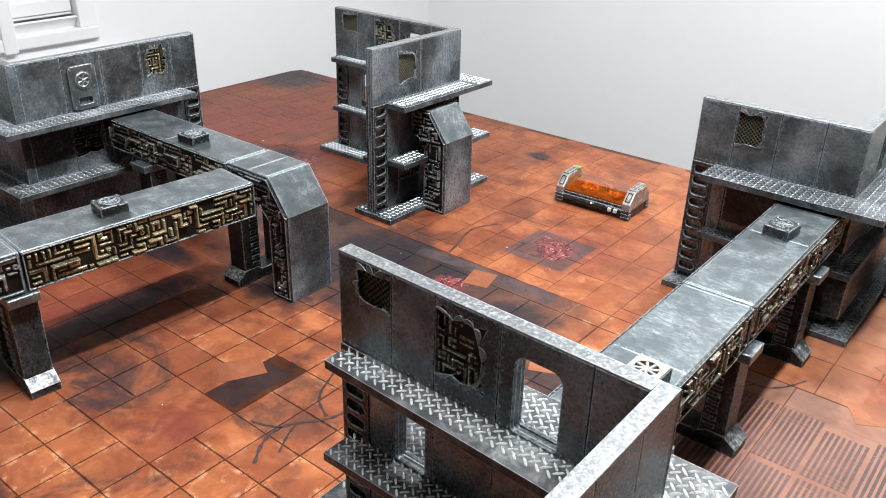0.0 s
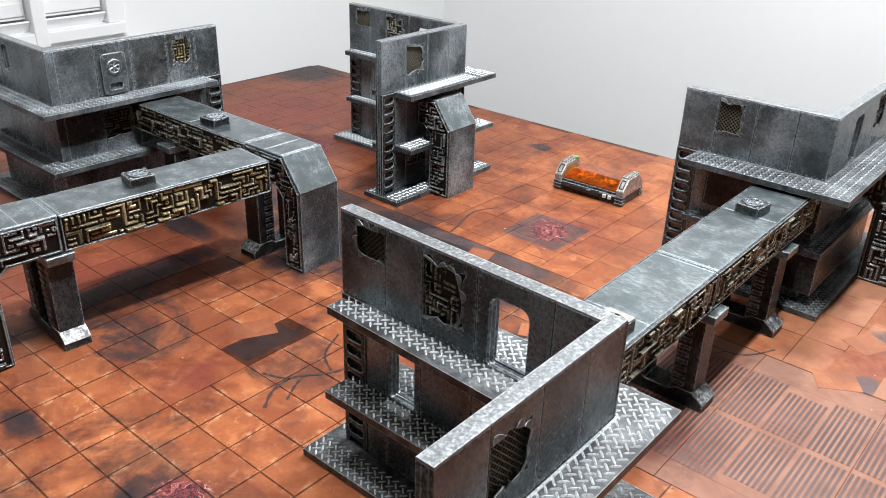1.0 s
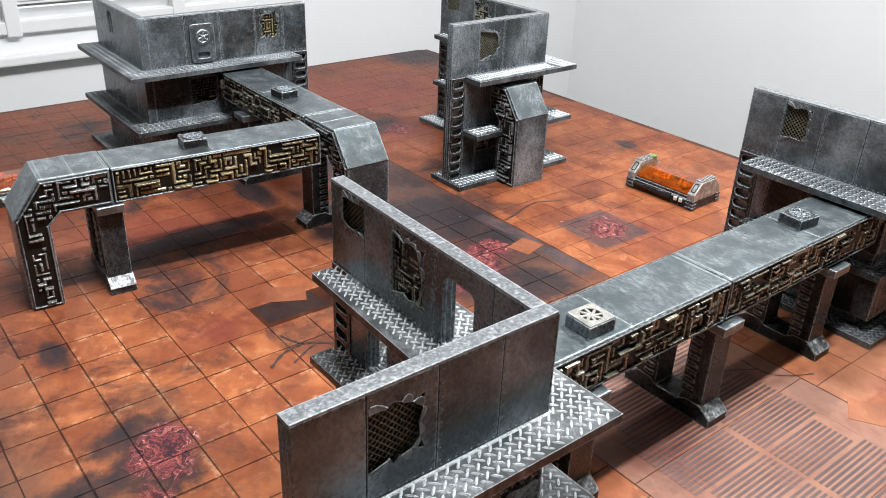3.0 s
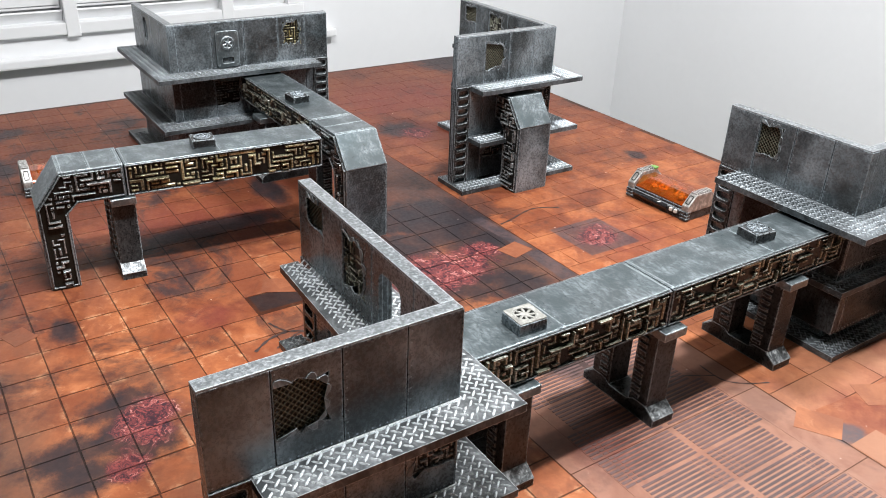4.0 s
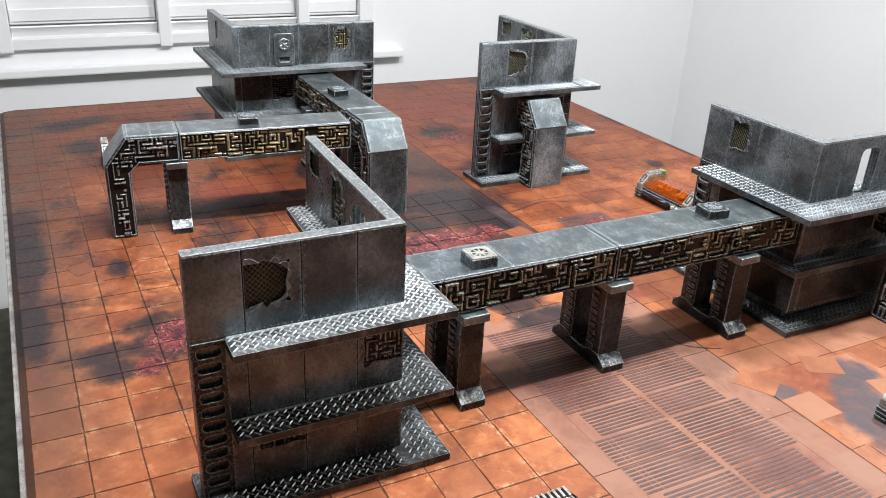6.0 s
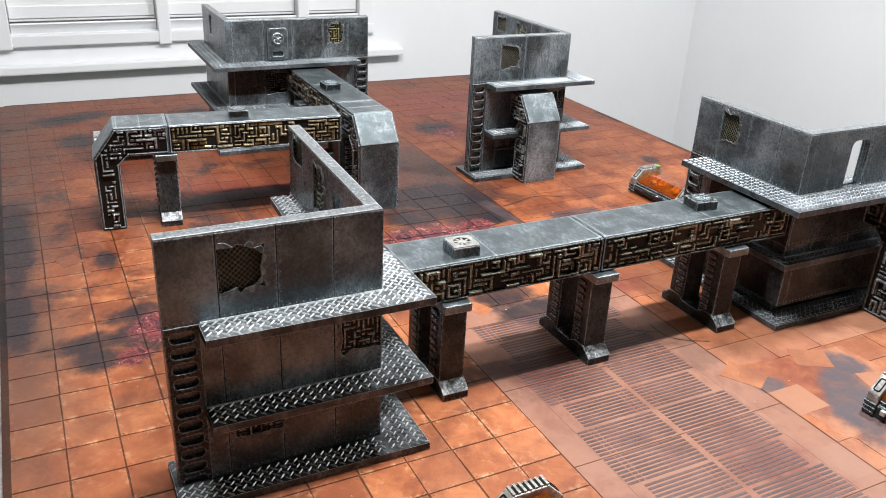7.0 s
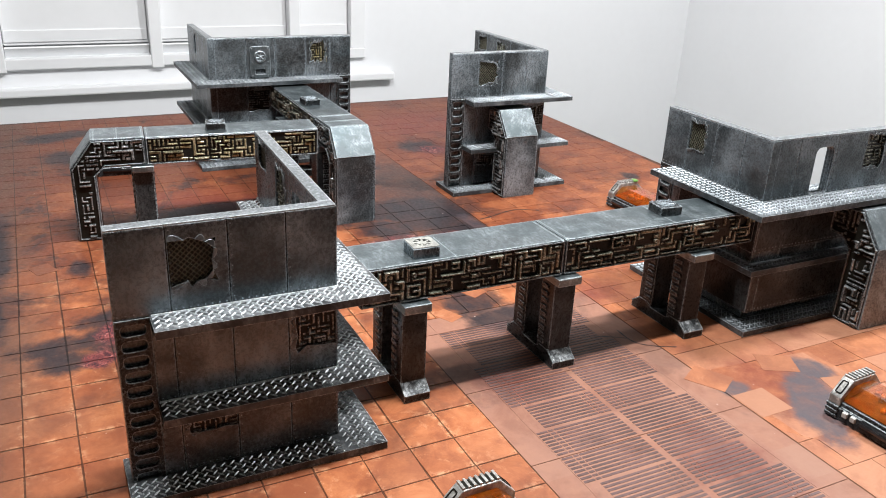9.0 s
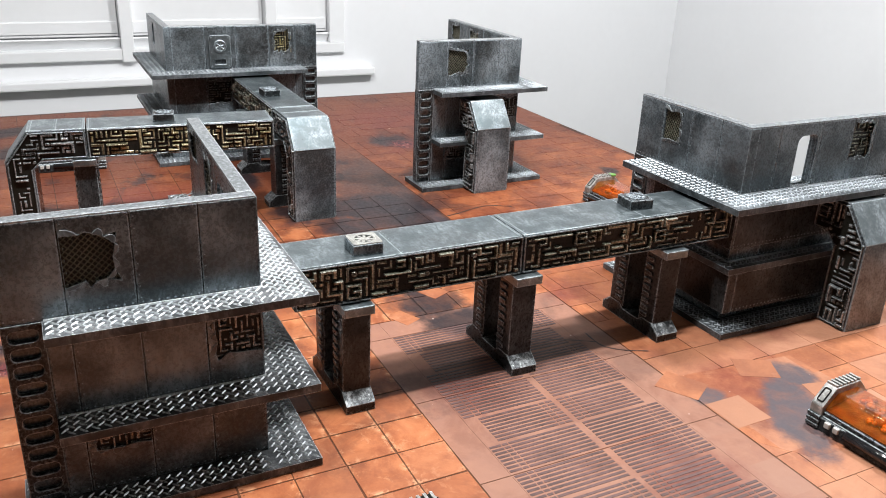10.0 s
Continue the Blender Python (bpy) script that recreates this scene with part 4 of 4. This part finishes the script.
def support(m, label):
    """A trestle of two posts on a splayed foot, with a cap that carries the beam; the walkway runs along x."""
    s = thing("trestle_support", m, label, "support", "trestles under the walkways")
    w = 0.0135
    bm = bmesh.new()
    soft_box(bm, -w - 0.001, w + 0.001, -0.046, 0.046, 0.0965, UNDER - 0.0004, 0.0010)
    part("cap", bm, DECKM, s)
    for y in (-0.026, 0.026):
        bm = bmesh.new()
        soft_box(bm, -w, w, y - 0.012, y + 0.012, 0.012, 0.0968, 0.0009)
        post = part("post", bm, FRAMEM, s)
        for side in (-1, 1):
            for k in range(9):
                rib = new("rib", RIB)
                rib.parent = post
                rib.matrix_basis = pose(side * (w + 0.0008), y - math.copysign(0.004, y), 0.024 + k * 0.0082)
    bm = bmesh.new()
    prof = [(-0.049, 0.0), (0.049, 0.0), (0.049, 0.008), (0.036, 0.018), (0.020, 0.018), (0.013, 0.013), (-0.013, 0.013), (-0.020, 0.018), (-0.036, 0.018), (-0.049, 0.008)]
    prism(bm, prof, [], -w - 0.0006, w + 0.0006, Matrix(((0, 0, 1, 0), (1, 0, 0, 0), (0, 1, 0, 0), (0, 0, 0, 1))))
    part("foot", bm, FRAMEM, s)
    for y in (-1, 1):
        bm = bmesh.new()
        box(bm, -w - 0.0004, w + 0.0004, -0.0085, 0.0085, -0.0003, 0.0008, Matrix.Translation((0, y * 0.0425, 0.0130)) @ pose(0, 0, 0, -y * 37.6, 0, 0))
        part("foot_plate", bm, LIPM, s, "silvery sloping foot plate")
    return s


def fan_block(m, label, bright=False):
    b = thing("fan_block", m, label, "block", "square fan blocks on the decks")
    bm = bmesh.new()
    soft_box(bm, -0.0140, 0.0140, -0.0130, 0.0130, 0.0, 0.0105, 0.0009)
    part("housing", bm, WALLM if bright else FRAMEM, b)
    up = Matrix.Translation((0, 0, 0.0105))
    if bright:
        bm = bmesh.new()
        hole = [(0.0107 * math.cos(2 * math.pi * k / 20), 0.0107 * math.sin(2 * math.pi * k / 20)) for k in range(20)]
        prism(bm, rounded(-0.0134, 0.0134, -0.0124, 0.0124, 0.0010, 2), [hole], 0.0, 0.0010, up)
        part("top_plate", bm, PALEM, b, "pale worn top plate")
        bm = bmesh.new()
        prism(bm, hole, [], 0.0, 0.0002, up)
        part("fan_recess", bm, HOLLOWM, b, "dark recess behind the blades")
    bm = bmesh.new()
    ring(bm, up, 0, 0, 0.0088, 0.0106, 0.0, 0.0011, 18)
    ring(bm, up, 0, 0, 0.0004, 0.0026, 0.0, 0.0012, 10)
    for cx in (-0.0115, 0.0115):
        for cy in (-0.0105, 0.0105):
            ring(bm, up, cx, cy, 0.0002, 0.0014, 0.0, 0.0008, 8)
    fan = part("fan_ring", bm, PALEM if bright else WALLM, b, "worn round fan ring")
    for k in range(8):
        t = radians(45 * k + 12)
        bm = bmesh.new()
        bar(bm, up, 0.0024 * math.cos(t), 0.0024 * math.sin(t), 0.0086 * math.cos(t + 0.25), 0.0086 * math.sin(t + 0.25), 0.0026, 0.0, 0.0009)
        part("blade", bm, PALEM if bright else WALLM, fan)
    return b


BX = 1.2445
bridge(pose(BX, 0.349, 0, 0, 0, 90), 0.226, 21, "dark metal bridge span with gold conduits between two ruined towers", STEELGOLDM)
bridge(pose(BX, 0.5755, 0, 0, 0, 90), 0.2690, 22, "dark metal bridge span with gold conduits running under a tower floor", STEELGOLDM)
for y in (0.405, 0.580, 0.764):
    support(pose(1.2395, y, 0, 0, 0, 90), "black ribbed trestle with silvery feet under the long bridge")
fan_block(pose(1.2555, 0.4200, DECK, 0, 0, 88), "square block with a pale fan wheel on the bridge deck", True)
fan_block(pose(1.2430, 0.7330, DECK, 0, 0, 84), "square dark fan block on the bridge deck")

bridge(pose(0.4350, 0.5240, 0, 0, 0, 0), 0.2600, 23, "dark metal bridge span leading into the tower with a hatch", STEELGOLDM)
arch(pose(0.6955, 0.5240, 0, 0, 0, 0), 0.1000, 24, "grey metal archway with a bright worn slope beside the bridge")
YA = -4.85
u = Vector((-math.sin(radians(YA)), math.cos(radians(YA)), 0))
q = Vector((math.cos(radians(YA)), math.sin(radians(YA)), 0))
front = Vector((0.7635, 0.4760, 0)) - q * (WIDE / 2)
front_end = front - u * 0.246
bridge(Matrix.Translation(front_end) @ pose(0, 0, 0, 0, 0, 90 + YA), 0.2455, 25, "dark metal bridge span with bright gold conduits on its side")
arch(Matrix.Translation(front_end) @ pose(0, 0, 0, 0, 0, -90 + YA), 0.1000, 26, "dark metal archway with worn conduits ending the bridge")
support(Matrix.Translation(front_end - u * 0.006 - q * 0.010) @ pose(0, 0, 0, 0, 0, 90 + YA), "black trestle with a silvery foot below the gold-sided bridge")
support(pose(0.7080, 0.5240, 0, 0, 0, 0), "black trestle with a silvery foot beside the archway")
support(pose(0.5300, 0.5240, 0, 0, 0, 0), "black trestle close to the hatch tower")
fan_block(Matrix.Translation(front - u * 0.146) @ pose(0, 0, DECK, 0, 0, 86 + YA), "square black fan block on the gold-sided bridge")
fan_block(pose(0.6070, 0.5130, DECK, 0, 0, 4), "square dark fan block on the bridge deck near the archway")
arch(pose(0.7040, 0.8340, 0, 0, 0, 0), 0.0640, 27, "dark metal archway leaning on the grey tower", 0.030, 0.040)
arch(pose(1.2800, 1.0020, 0, 0, 0, 0), 0.0720, 28, "dark metal archway leaning on the tower by the long bridge", 0.030, 0.040)


# ---------------------------------------------------------------- stasis pods
def pod(m, label):
    """A long casket: dark tray with side pipes, two silver hooped ends, orange resin between them."""
    L, W, H = 0.118, 0.065, 0.040
    p = thing("stasis_pod", m, label, "pod", "orange pods on the mat")
    bm = bmesh.new()
    soft_box(bm, -L / 2, L / 2, -W / 2, W / 2, 0.0, 0.014, 0.002)
    soft_box(bm, -L / 2 + 0.006, L / 2 - 0.006, -W / 2 + 0.003, W / 2 - 0.003, 0.013, 0.019, 0.001)
    tray = part("tray", bm, FRAMEM, p)
    for s in (-1, 1):
        bm = bmesh.new()
        bmesh.ops.create_cone(bm, cap_ends=True, segments=16, radius1=0.0044, radius2=0.0044, depth=0.066, matrix=pose(0.012, s * (W / 2 - 0.0005), 0.0100, 0, 90, 0))
        part("pipe", bm, PIPEM, tray, "glossy black side pipe", True)
        bm = bmesh.new()
        for x in (-0.0295, -0.0385):
            soft_box(bm, x - 0.0027, x + 0.0027, s * W / 2 - 0.003, s * W / 2 + 0.0026, 0.0075, 0.0130, 0.0009)
        part("knob", bm, CREAMM, tray)
    hoop = [(-W / 2, 0.014), (-W / 2, 0.024), (-W * 0.26, H), (W * 0.26, H), (W / 2, 0.024), (W / 2, 0.014)]
    yz = Matrix(((0, 0, 1, 0), (1, 0, 0, 0), (0, 1, 0, 0), (0, 0, 0, 1)))
    for x0, x1 in ((-L / 2 - 0.001, -L / 2 + 0.0115), (L / 2 - 0.0115, L / 2 + 0.001)):
        bm = bmesh.new()
        prism(bm, hoop, [], x0, x1, yz)
        bmesh.ops.bevel(bm, geom=bm.edges[:], offset=0.0012, segments=2, affect="EDGES", profile=0.6)
        end = part("hooped_end", bm, SILVERM, p, "bright silver hooped end")
        bm = bmesh.new()
        soft_box(bm, x0 + 0.0012, x1 - 0.0012, -W * 0.255, W * 0.255, H - 0.001, H + 0.0006, 0.0004)
        part("top_cover", bm, HOLLOWM, end, "black cover between the ribs")
        for k in range(7):
            y = -W * 0.24 + k * W * 0.48 / 6
            bm = bmesh.new()
            soft_box(bm, x0 + 0.0008, x1 - 0.0008, y - 0.0012, y + 0.0012, H - 0.001, H + 0.0022, 0.0004)
            part("top_rib", bm, SILVERM, end)
        for s in (-1, 1):
            # stacked dark ridges below the hoop
            for k in range(3):
                bm = bmesh.new()
                soft_box(bm, x0 - 0.0006, x1 + 0.0002, s * (W / 2 - 0.007), s * (W / 2 + 0.0022), 0.0015 + k * 0.0050, 0.0055 + k * 0.0050, 0.0014)
                part("ridge", bm, FRAMEM, end)
        for s in (-1, 1):
            bm = bmesh.new()
            ay, az, by, bz = s * W / 2, 0.024, s * W * 0.26, H
            dirn = Vector((0, by - ay, bz - az)).normalized()
            nrm = Vector((0, s * abs(dirn.z), abs(dirn.y)))
            f = Matrix(((1, 0, 0, (x0 + x1) / 2), (0, dirn.y, nrm.y, (ay + by) / 2), (0, dirn.z, nrm.z, (az + bz) / 2), (0, 0, 0, 1)))
            prism(bm, rounded(-0.0036, 0.0036, -0.0075, 0.0075, 0.002, 3), [rounded(-0.0026, 0.0026, -0.0063, 0.0063, 0.001, 2)], 0.0, 0.0008, f)
            part("badge", bm, HOLLOWM, end, "black outline of a badge")
    bm = bmesh.new()
    lid = [(-W / 2 + 0.005, 0.018), (-W / 2 + 0.005, 0.022), (-W * 0.22, H - 0.006), (W * 0.22, H - 0.006), (W / 2 - 0.005, 0.022), (W / 2 - 0.005, 0.018)]
    prism(bm, lid, [], -L / 2 + 0.0105, L / 2 - 0.0105, yz)
    bmesh.ops.bevel(bm, geom=bm.edges[:], offset=0.002, segments=3, affect="EDGES", profile=0.6)
    part("resin_lid", bm, RESINM, p, "translucent orange resin lid").visible_shadow = False
    bm = bmesh.new()
    soft_box(bm, -L / 2 + 0.0110, L / 2 - 0.0110, -W / 2 + 0.006, W / 2 - 0.006, 0.0188, 0.0200, 0.0005)
    part("amber_bed", bm, AMBERM, p, "dark amber bed under the resin")
    bm = bmesh.new()
    rng = random.Random(5)
    for k in range(60):
        t = k / 59
        x, y = -0.036 + 0.068 * t, 0.011 * math.sin(9.0 * t + 0.6) + 0.006 * math.sin(31.0 * t)
        bmesh.ops.create_icosphere(bm, subdivisions=1, radius=rng.uniform(0.0018, 0.0044), matrix=pose(x + rng.uniform(-0.003, 0.003), y, 0.0222 + 0.0018 * math.sin(17 * t)))
    part("cloudy_filling", bm, GOOM, p, "", True)
    return p


green = pod(pose(0.9165, 0.992, 0, 0, 0, 182), "orange stasis pod with silver ends lying on open tiles")
pod(pose(1.5240, 0.8160, 0, 0, 0, 3), "orange stasis pod with silver ends and a black tray")
pod(pose(1.5205, 0.3770, 0, 0, 0, 1), "orange stasis pod with silver ends near the mat's grating")
pod(pose(0.4040, 0.214, 0, 0, 0, 87), "dark stasis pod with silver end behind the archway")
bm = bmesh.new()
soft_box(bm, 0.046, 0.056, -0.019, -0.010, 0.0395, 0.0425, 0.0008)
part("status_light", bm, GREENM, green, "small green painted lamp")


# ---------------------------------------------------------------- printed floor of the mat
GRATE = (1.1695, 1.8045, 0.486, 0.674)
BAND = (OX + 25 * PITCH, 1.829, OY + 10 * PITCH, 0.7115)


def tile_mesh(sx, sy, rng):
    """A thin tile with slightly uneven corners."""
    bm = bmesh.new()
    c = [(-sx / 2, -sy / 2), (sx / 2, -sy / 2), (sx / 2, sy / 2), (-sx / 2, sy / 2)]
    c = [(x + rng.uniform(-0.0004, 0.0004), y + rng.uniform(-0.0004, 0.0004)) for x, y in c]
    prism(bm, c, [], -0.0004, 0.0, Matrix.Identity(4))
    bmesh.ops.recalc_face_normals(bm, faces=bm.faces)
    me = bpy.data.meshes.new("tile")
    bm.to_mesh(me)
    bm.free()
    return me


trng = random.Random(77)
shapes = [tile_mesh(PITCH - 0.0016, PITCH - 0.0016, trng) for _ in range(8)]
for me in shapes:
    me.materials.append(TILEM)
rest = bmesh.new()
near = 0
cells = []
for i in range(-1, 41):
    for j in range(-1, 28):
        x, y = OX + (i + 0.5) * PITCH, OY + (j + 0.5) * PITCH
        if not (0.006 < x < MX - 0.006 and 0.006 < y < MY - 0.006):
            continue
        if BAND[0] < x < BAND[1] and BAND[2] < y < BAND[3]:
            continue
        if y > OY + 15.7 * PITCH or (0.82 < x < 0.908 and 0.232 < y < 0.32) or (0.865 < x < 0.908 and 0.322 < y < 0.41):
            continue
        cells.append((x, y))
cells.sort(key=lambda c: math.hypot(c[0] - 1.35, c[1] - 0.35))
for k, (x, y) in enumerate(cells):
    hx0, hx1 = max(x - PITCH / 2, 0.001) + 0.0006, min(x + PITCH / 2, MX - 0.001) - 0.0006
    hy0, hy1 = max(y - PITCH / 2, 0.001) + 0.0006, min(y + PITCH / 2, MY - 0.001) - 0.0006
    hy1 = min(hy1, 0.7115)
    if x < 1.06 and y > 0.46:
        # joints all but lost under the soot
        hx0, hx1, hy0, hy1 = hx0 - 0.00055, hx1 + 0.00055, hy0 - 0.00055, hy1 + (0.00055 if hy1 < 0.711 else 0.0)
    full = hx1 - hx0 > PITCH - 0.0015 and hy1 - hy0 > PITCH - 0.0015
    if k < 290 and full:
        ob = new("tile", trng.choice(shapes))
        ob.parent = mat
        ob.matrix_basis = pose(x, y, 0, 0, 0, 90 * trng.randint(0, 3))
    else:
        prism(rest, rect(hx0, hx1, hy0, hy1), [], -0.0004, 0.0, Matrix.Identity(4))
part("far_tiles", rest, TILEM, mat, kind="stuff")

# long tiles laid in staggered columns beyond the dark seam
LW, LL = PITCH, 0.0675
longs = [tile_mesh(LW - 0.0007, LL - 0.0008, trng) for _ in range(4)]
for me in longs:
    me.materials.append(BONDM)
low = 0.7125
x = OX
while x + LW < MX:
    y = low - trng.choice((0.0, 0.0225, 0.0450))
    while y < MY - 0.004:
        y0, y1 = max(y, low), min(y + LL, MY - 0.002)
        if y1 - y0 > 0.010:
            ob = new("long_tile", trng.choice(longs))
            ob.parent = mat
            ob.matrix_basis = pose(x + LW / 2, (y0 + y1) / 2, 0) @ Matrix.Diagonal((1, (y1 - y0 - 0.0008) / (LL - 0.0008), 1, 1))
        y += LL
    x += LW
bm = bmesh.new()
prism(bm, rect(OX + 18 * PITCH + 0.0005, OX + 20 * PITCH - 0.0005, OY + 5 * PITCH + 0.0005, OY + 7 * PITCH - 0.0005), [], -0.0004, 0.0, Matrix.Identity(4))
part("large_tile", bm, BONDM, mat)

# a scorched stretch without joints
bm = bmesh.new()
prism(bm, [(1.352, 0.7130), (1.470, 0.7130), (1.506, 0.742), (1.512, 0.790), (1.440, 0.842), (1.418, 0.872), (1.366, 0.868), (1.360, 0.800)], [], -0.0002, 0.00006, Matrix.Identity(4))
part("scorch_mark", bm, BURNTM, mat, "grey-purple scorch mark")

# loose, turned tiles over scorched ground
LOOSE = [(0.855, 0.371, -27, 0.77, 1.04), (0.922, 0.684, 14, 0.72, 0.86), (1.3685, 0.7155, 31, 0.98, 0.80), (1.426, 0.735, 0, 0.96, 0.95), (1.372, 0.812, 62, 0.95, 0.80), (1.4425, 0.8490, -14, 1.05, 1.05),
         (1.131, 0.517, 26, 0.68, 0.50), (1.082, 0.578, 25, 0.62, 0.6), (0.820, 0.081, 22, 0.70, 0.60),]
loose_shapes = [tile_mesh(PITCH - 0.0007, PITCH - 0.0007, trng) for _ in range(4)]
for me in loose_shapes:
    me.materials.append(LOOSEM)
for k, (x, y, a, sx, sy) in enumerate(LOOSE):
    ob = new("tile", loose_shapes[k % 4])
    ob.parent = mat
    ob.matrix_basis = pose(x, y, 0.00016 + 0.00008 * (k % 3), 0, 0, a) @ Matrix.Diagonal((sx, sy, 1, 1))

# plain slabs that frame the gratings
def slab(x0, x1, y0, y1):
    bm = bmesh.new()
    prism(bm, rect(x0 + 0.0005, x1 - 0.0005, y0 + 0.0005, y1 - 0.0005), [], -0.0004, 0.0, Matrix.Identity(4))
    part("slab", bm, SLABM, mat)


SLAB = 0.1270
for x0, x1 in [(BAND[0], GRATE[0])] + [(GRATE[0] + k * SLAB, GRATE[0] + (k + 1) * SLAB) for k in range(5)] + [(GRATE[1], BAND[1] - 0.002)]:
    slab(x0, x1, BAND[2], GRATE[2])
    slab(x0, x1, GRATE[3], BAND[3])
    slab(x0, x1, GRATE[2] - 0.0008, GRATE[3] + 0.0008)

bars = bmesh.new()
flat = Matrix.Identity(4)
STEP = SLAB / 3
for c in range(15):
    x = GRATE[0] + c * STEP
    # the outer panels of a slab reach further out and carry short end bars; the middle one has them beside the centre line
    if c % 3 != 1:
        runs = ((0.4870, 0.4985), (0.4998, 0.5050), (0.5063, 0.5770), (0.5850, 0.6515), (0.6528, 0.6580), (0.6593, 0.6720))
    else:
        runs = ((0.4995, 0.5635), (0.5648, 0.5700), (0.5713, 0.5785), (0.5845, 0.5920), (0.5933, 0.5985), (0.5998, 0.6610))
    for y0, y1 in runs:
        for k in range(8):
            xx = x + 0.0014 + k * 0.0050
            prism(bars, rect(xx, xx + 0.0027, y0, y1), [], 0.0, 0.0003, flat)
part("grating", bars, INKM, mat, "dark printed grating", kind="stuff")


def crack(points, wide):
    """A thin dark wavering line printed on the mat."""
    bm = bmesh.new()
    pts = [Vector(p) for p in points]
    smooth = []
    for i in range(len(pts) - 1):
        for k in range(6):
            t = k / 6
            p0, p1, p2, p3 = pts[max(i - 1, 0)], pts[i], pts[i + 1], pts[min(i + 2, len(pts) - 1)]
            smooth.append(0.5 * ((2 * p1) + (p2 - p0) * t + (2 * p0 - 5 * p1 + 4 * p2 - p3) * t * t + (3 * p1 - p0 - 3 * p2 + p3) * t ** 3))
    smooth.append(pts[-1])
    rows = []
    for i, p in enumerate(smooth):
        d = (smooth[min(i + 1, len(smooth) - 1)] - smooth[max(i - 1, 0)]).normalized()
        h = wide * (0.85 + 0.35 * math.sin(i * 1.7)) / 2
        s = Vector((-d.y, d.x)) * h
        rows.append((bm.verts.new((p.x + s.x, p.y + s.y, 0.00035)), bm.verts.new((p.x - s.x, p.y - s.y, 0.00035))))
    for a, b in zip(rows, rows[1:]):
        bm.faces.new((a[0], a[1], b[1], b[0]))
    part("crack", bm, CRACKM, mat, "dark printed crack")


crack([(0.976, 0.289), (0.961, 0.310), (0.956, 0.331), (0.961, 0.347), (0.974, 0.363), (0.981, 0.376), (0.985, 0.392)], 0.0038)
crack([(0.929, 0.324), (0.944, 0.329), (0.957, 0.336)], 0.0028)
crack([(0.981, 0.312), (0.969, 0.333), (0.964, 0.346)], 0.0026)
crack([(0.931, 0.426), (0.938, 0.410), (0.944, 0.397), (0.956, 0.384), (0.976, 0.374)], 0.0026)
crack([(0.848, 0.715), (0.842, 0.740), (0.830, 0.775), (0.829, 0.800), (0.844, 0.830)], 0.0030)
crack([(1.262, 0.690), (1.245, 0.660), (1.230, 0.620), (1.242, 0.590)], 0.0018)
crack([(1.300, 0.730), (1.287, 0.705), (1.270, 0.690), (1.240, 0.690)], 0.0020)
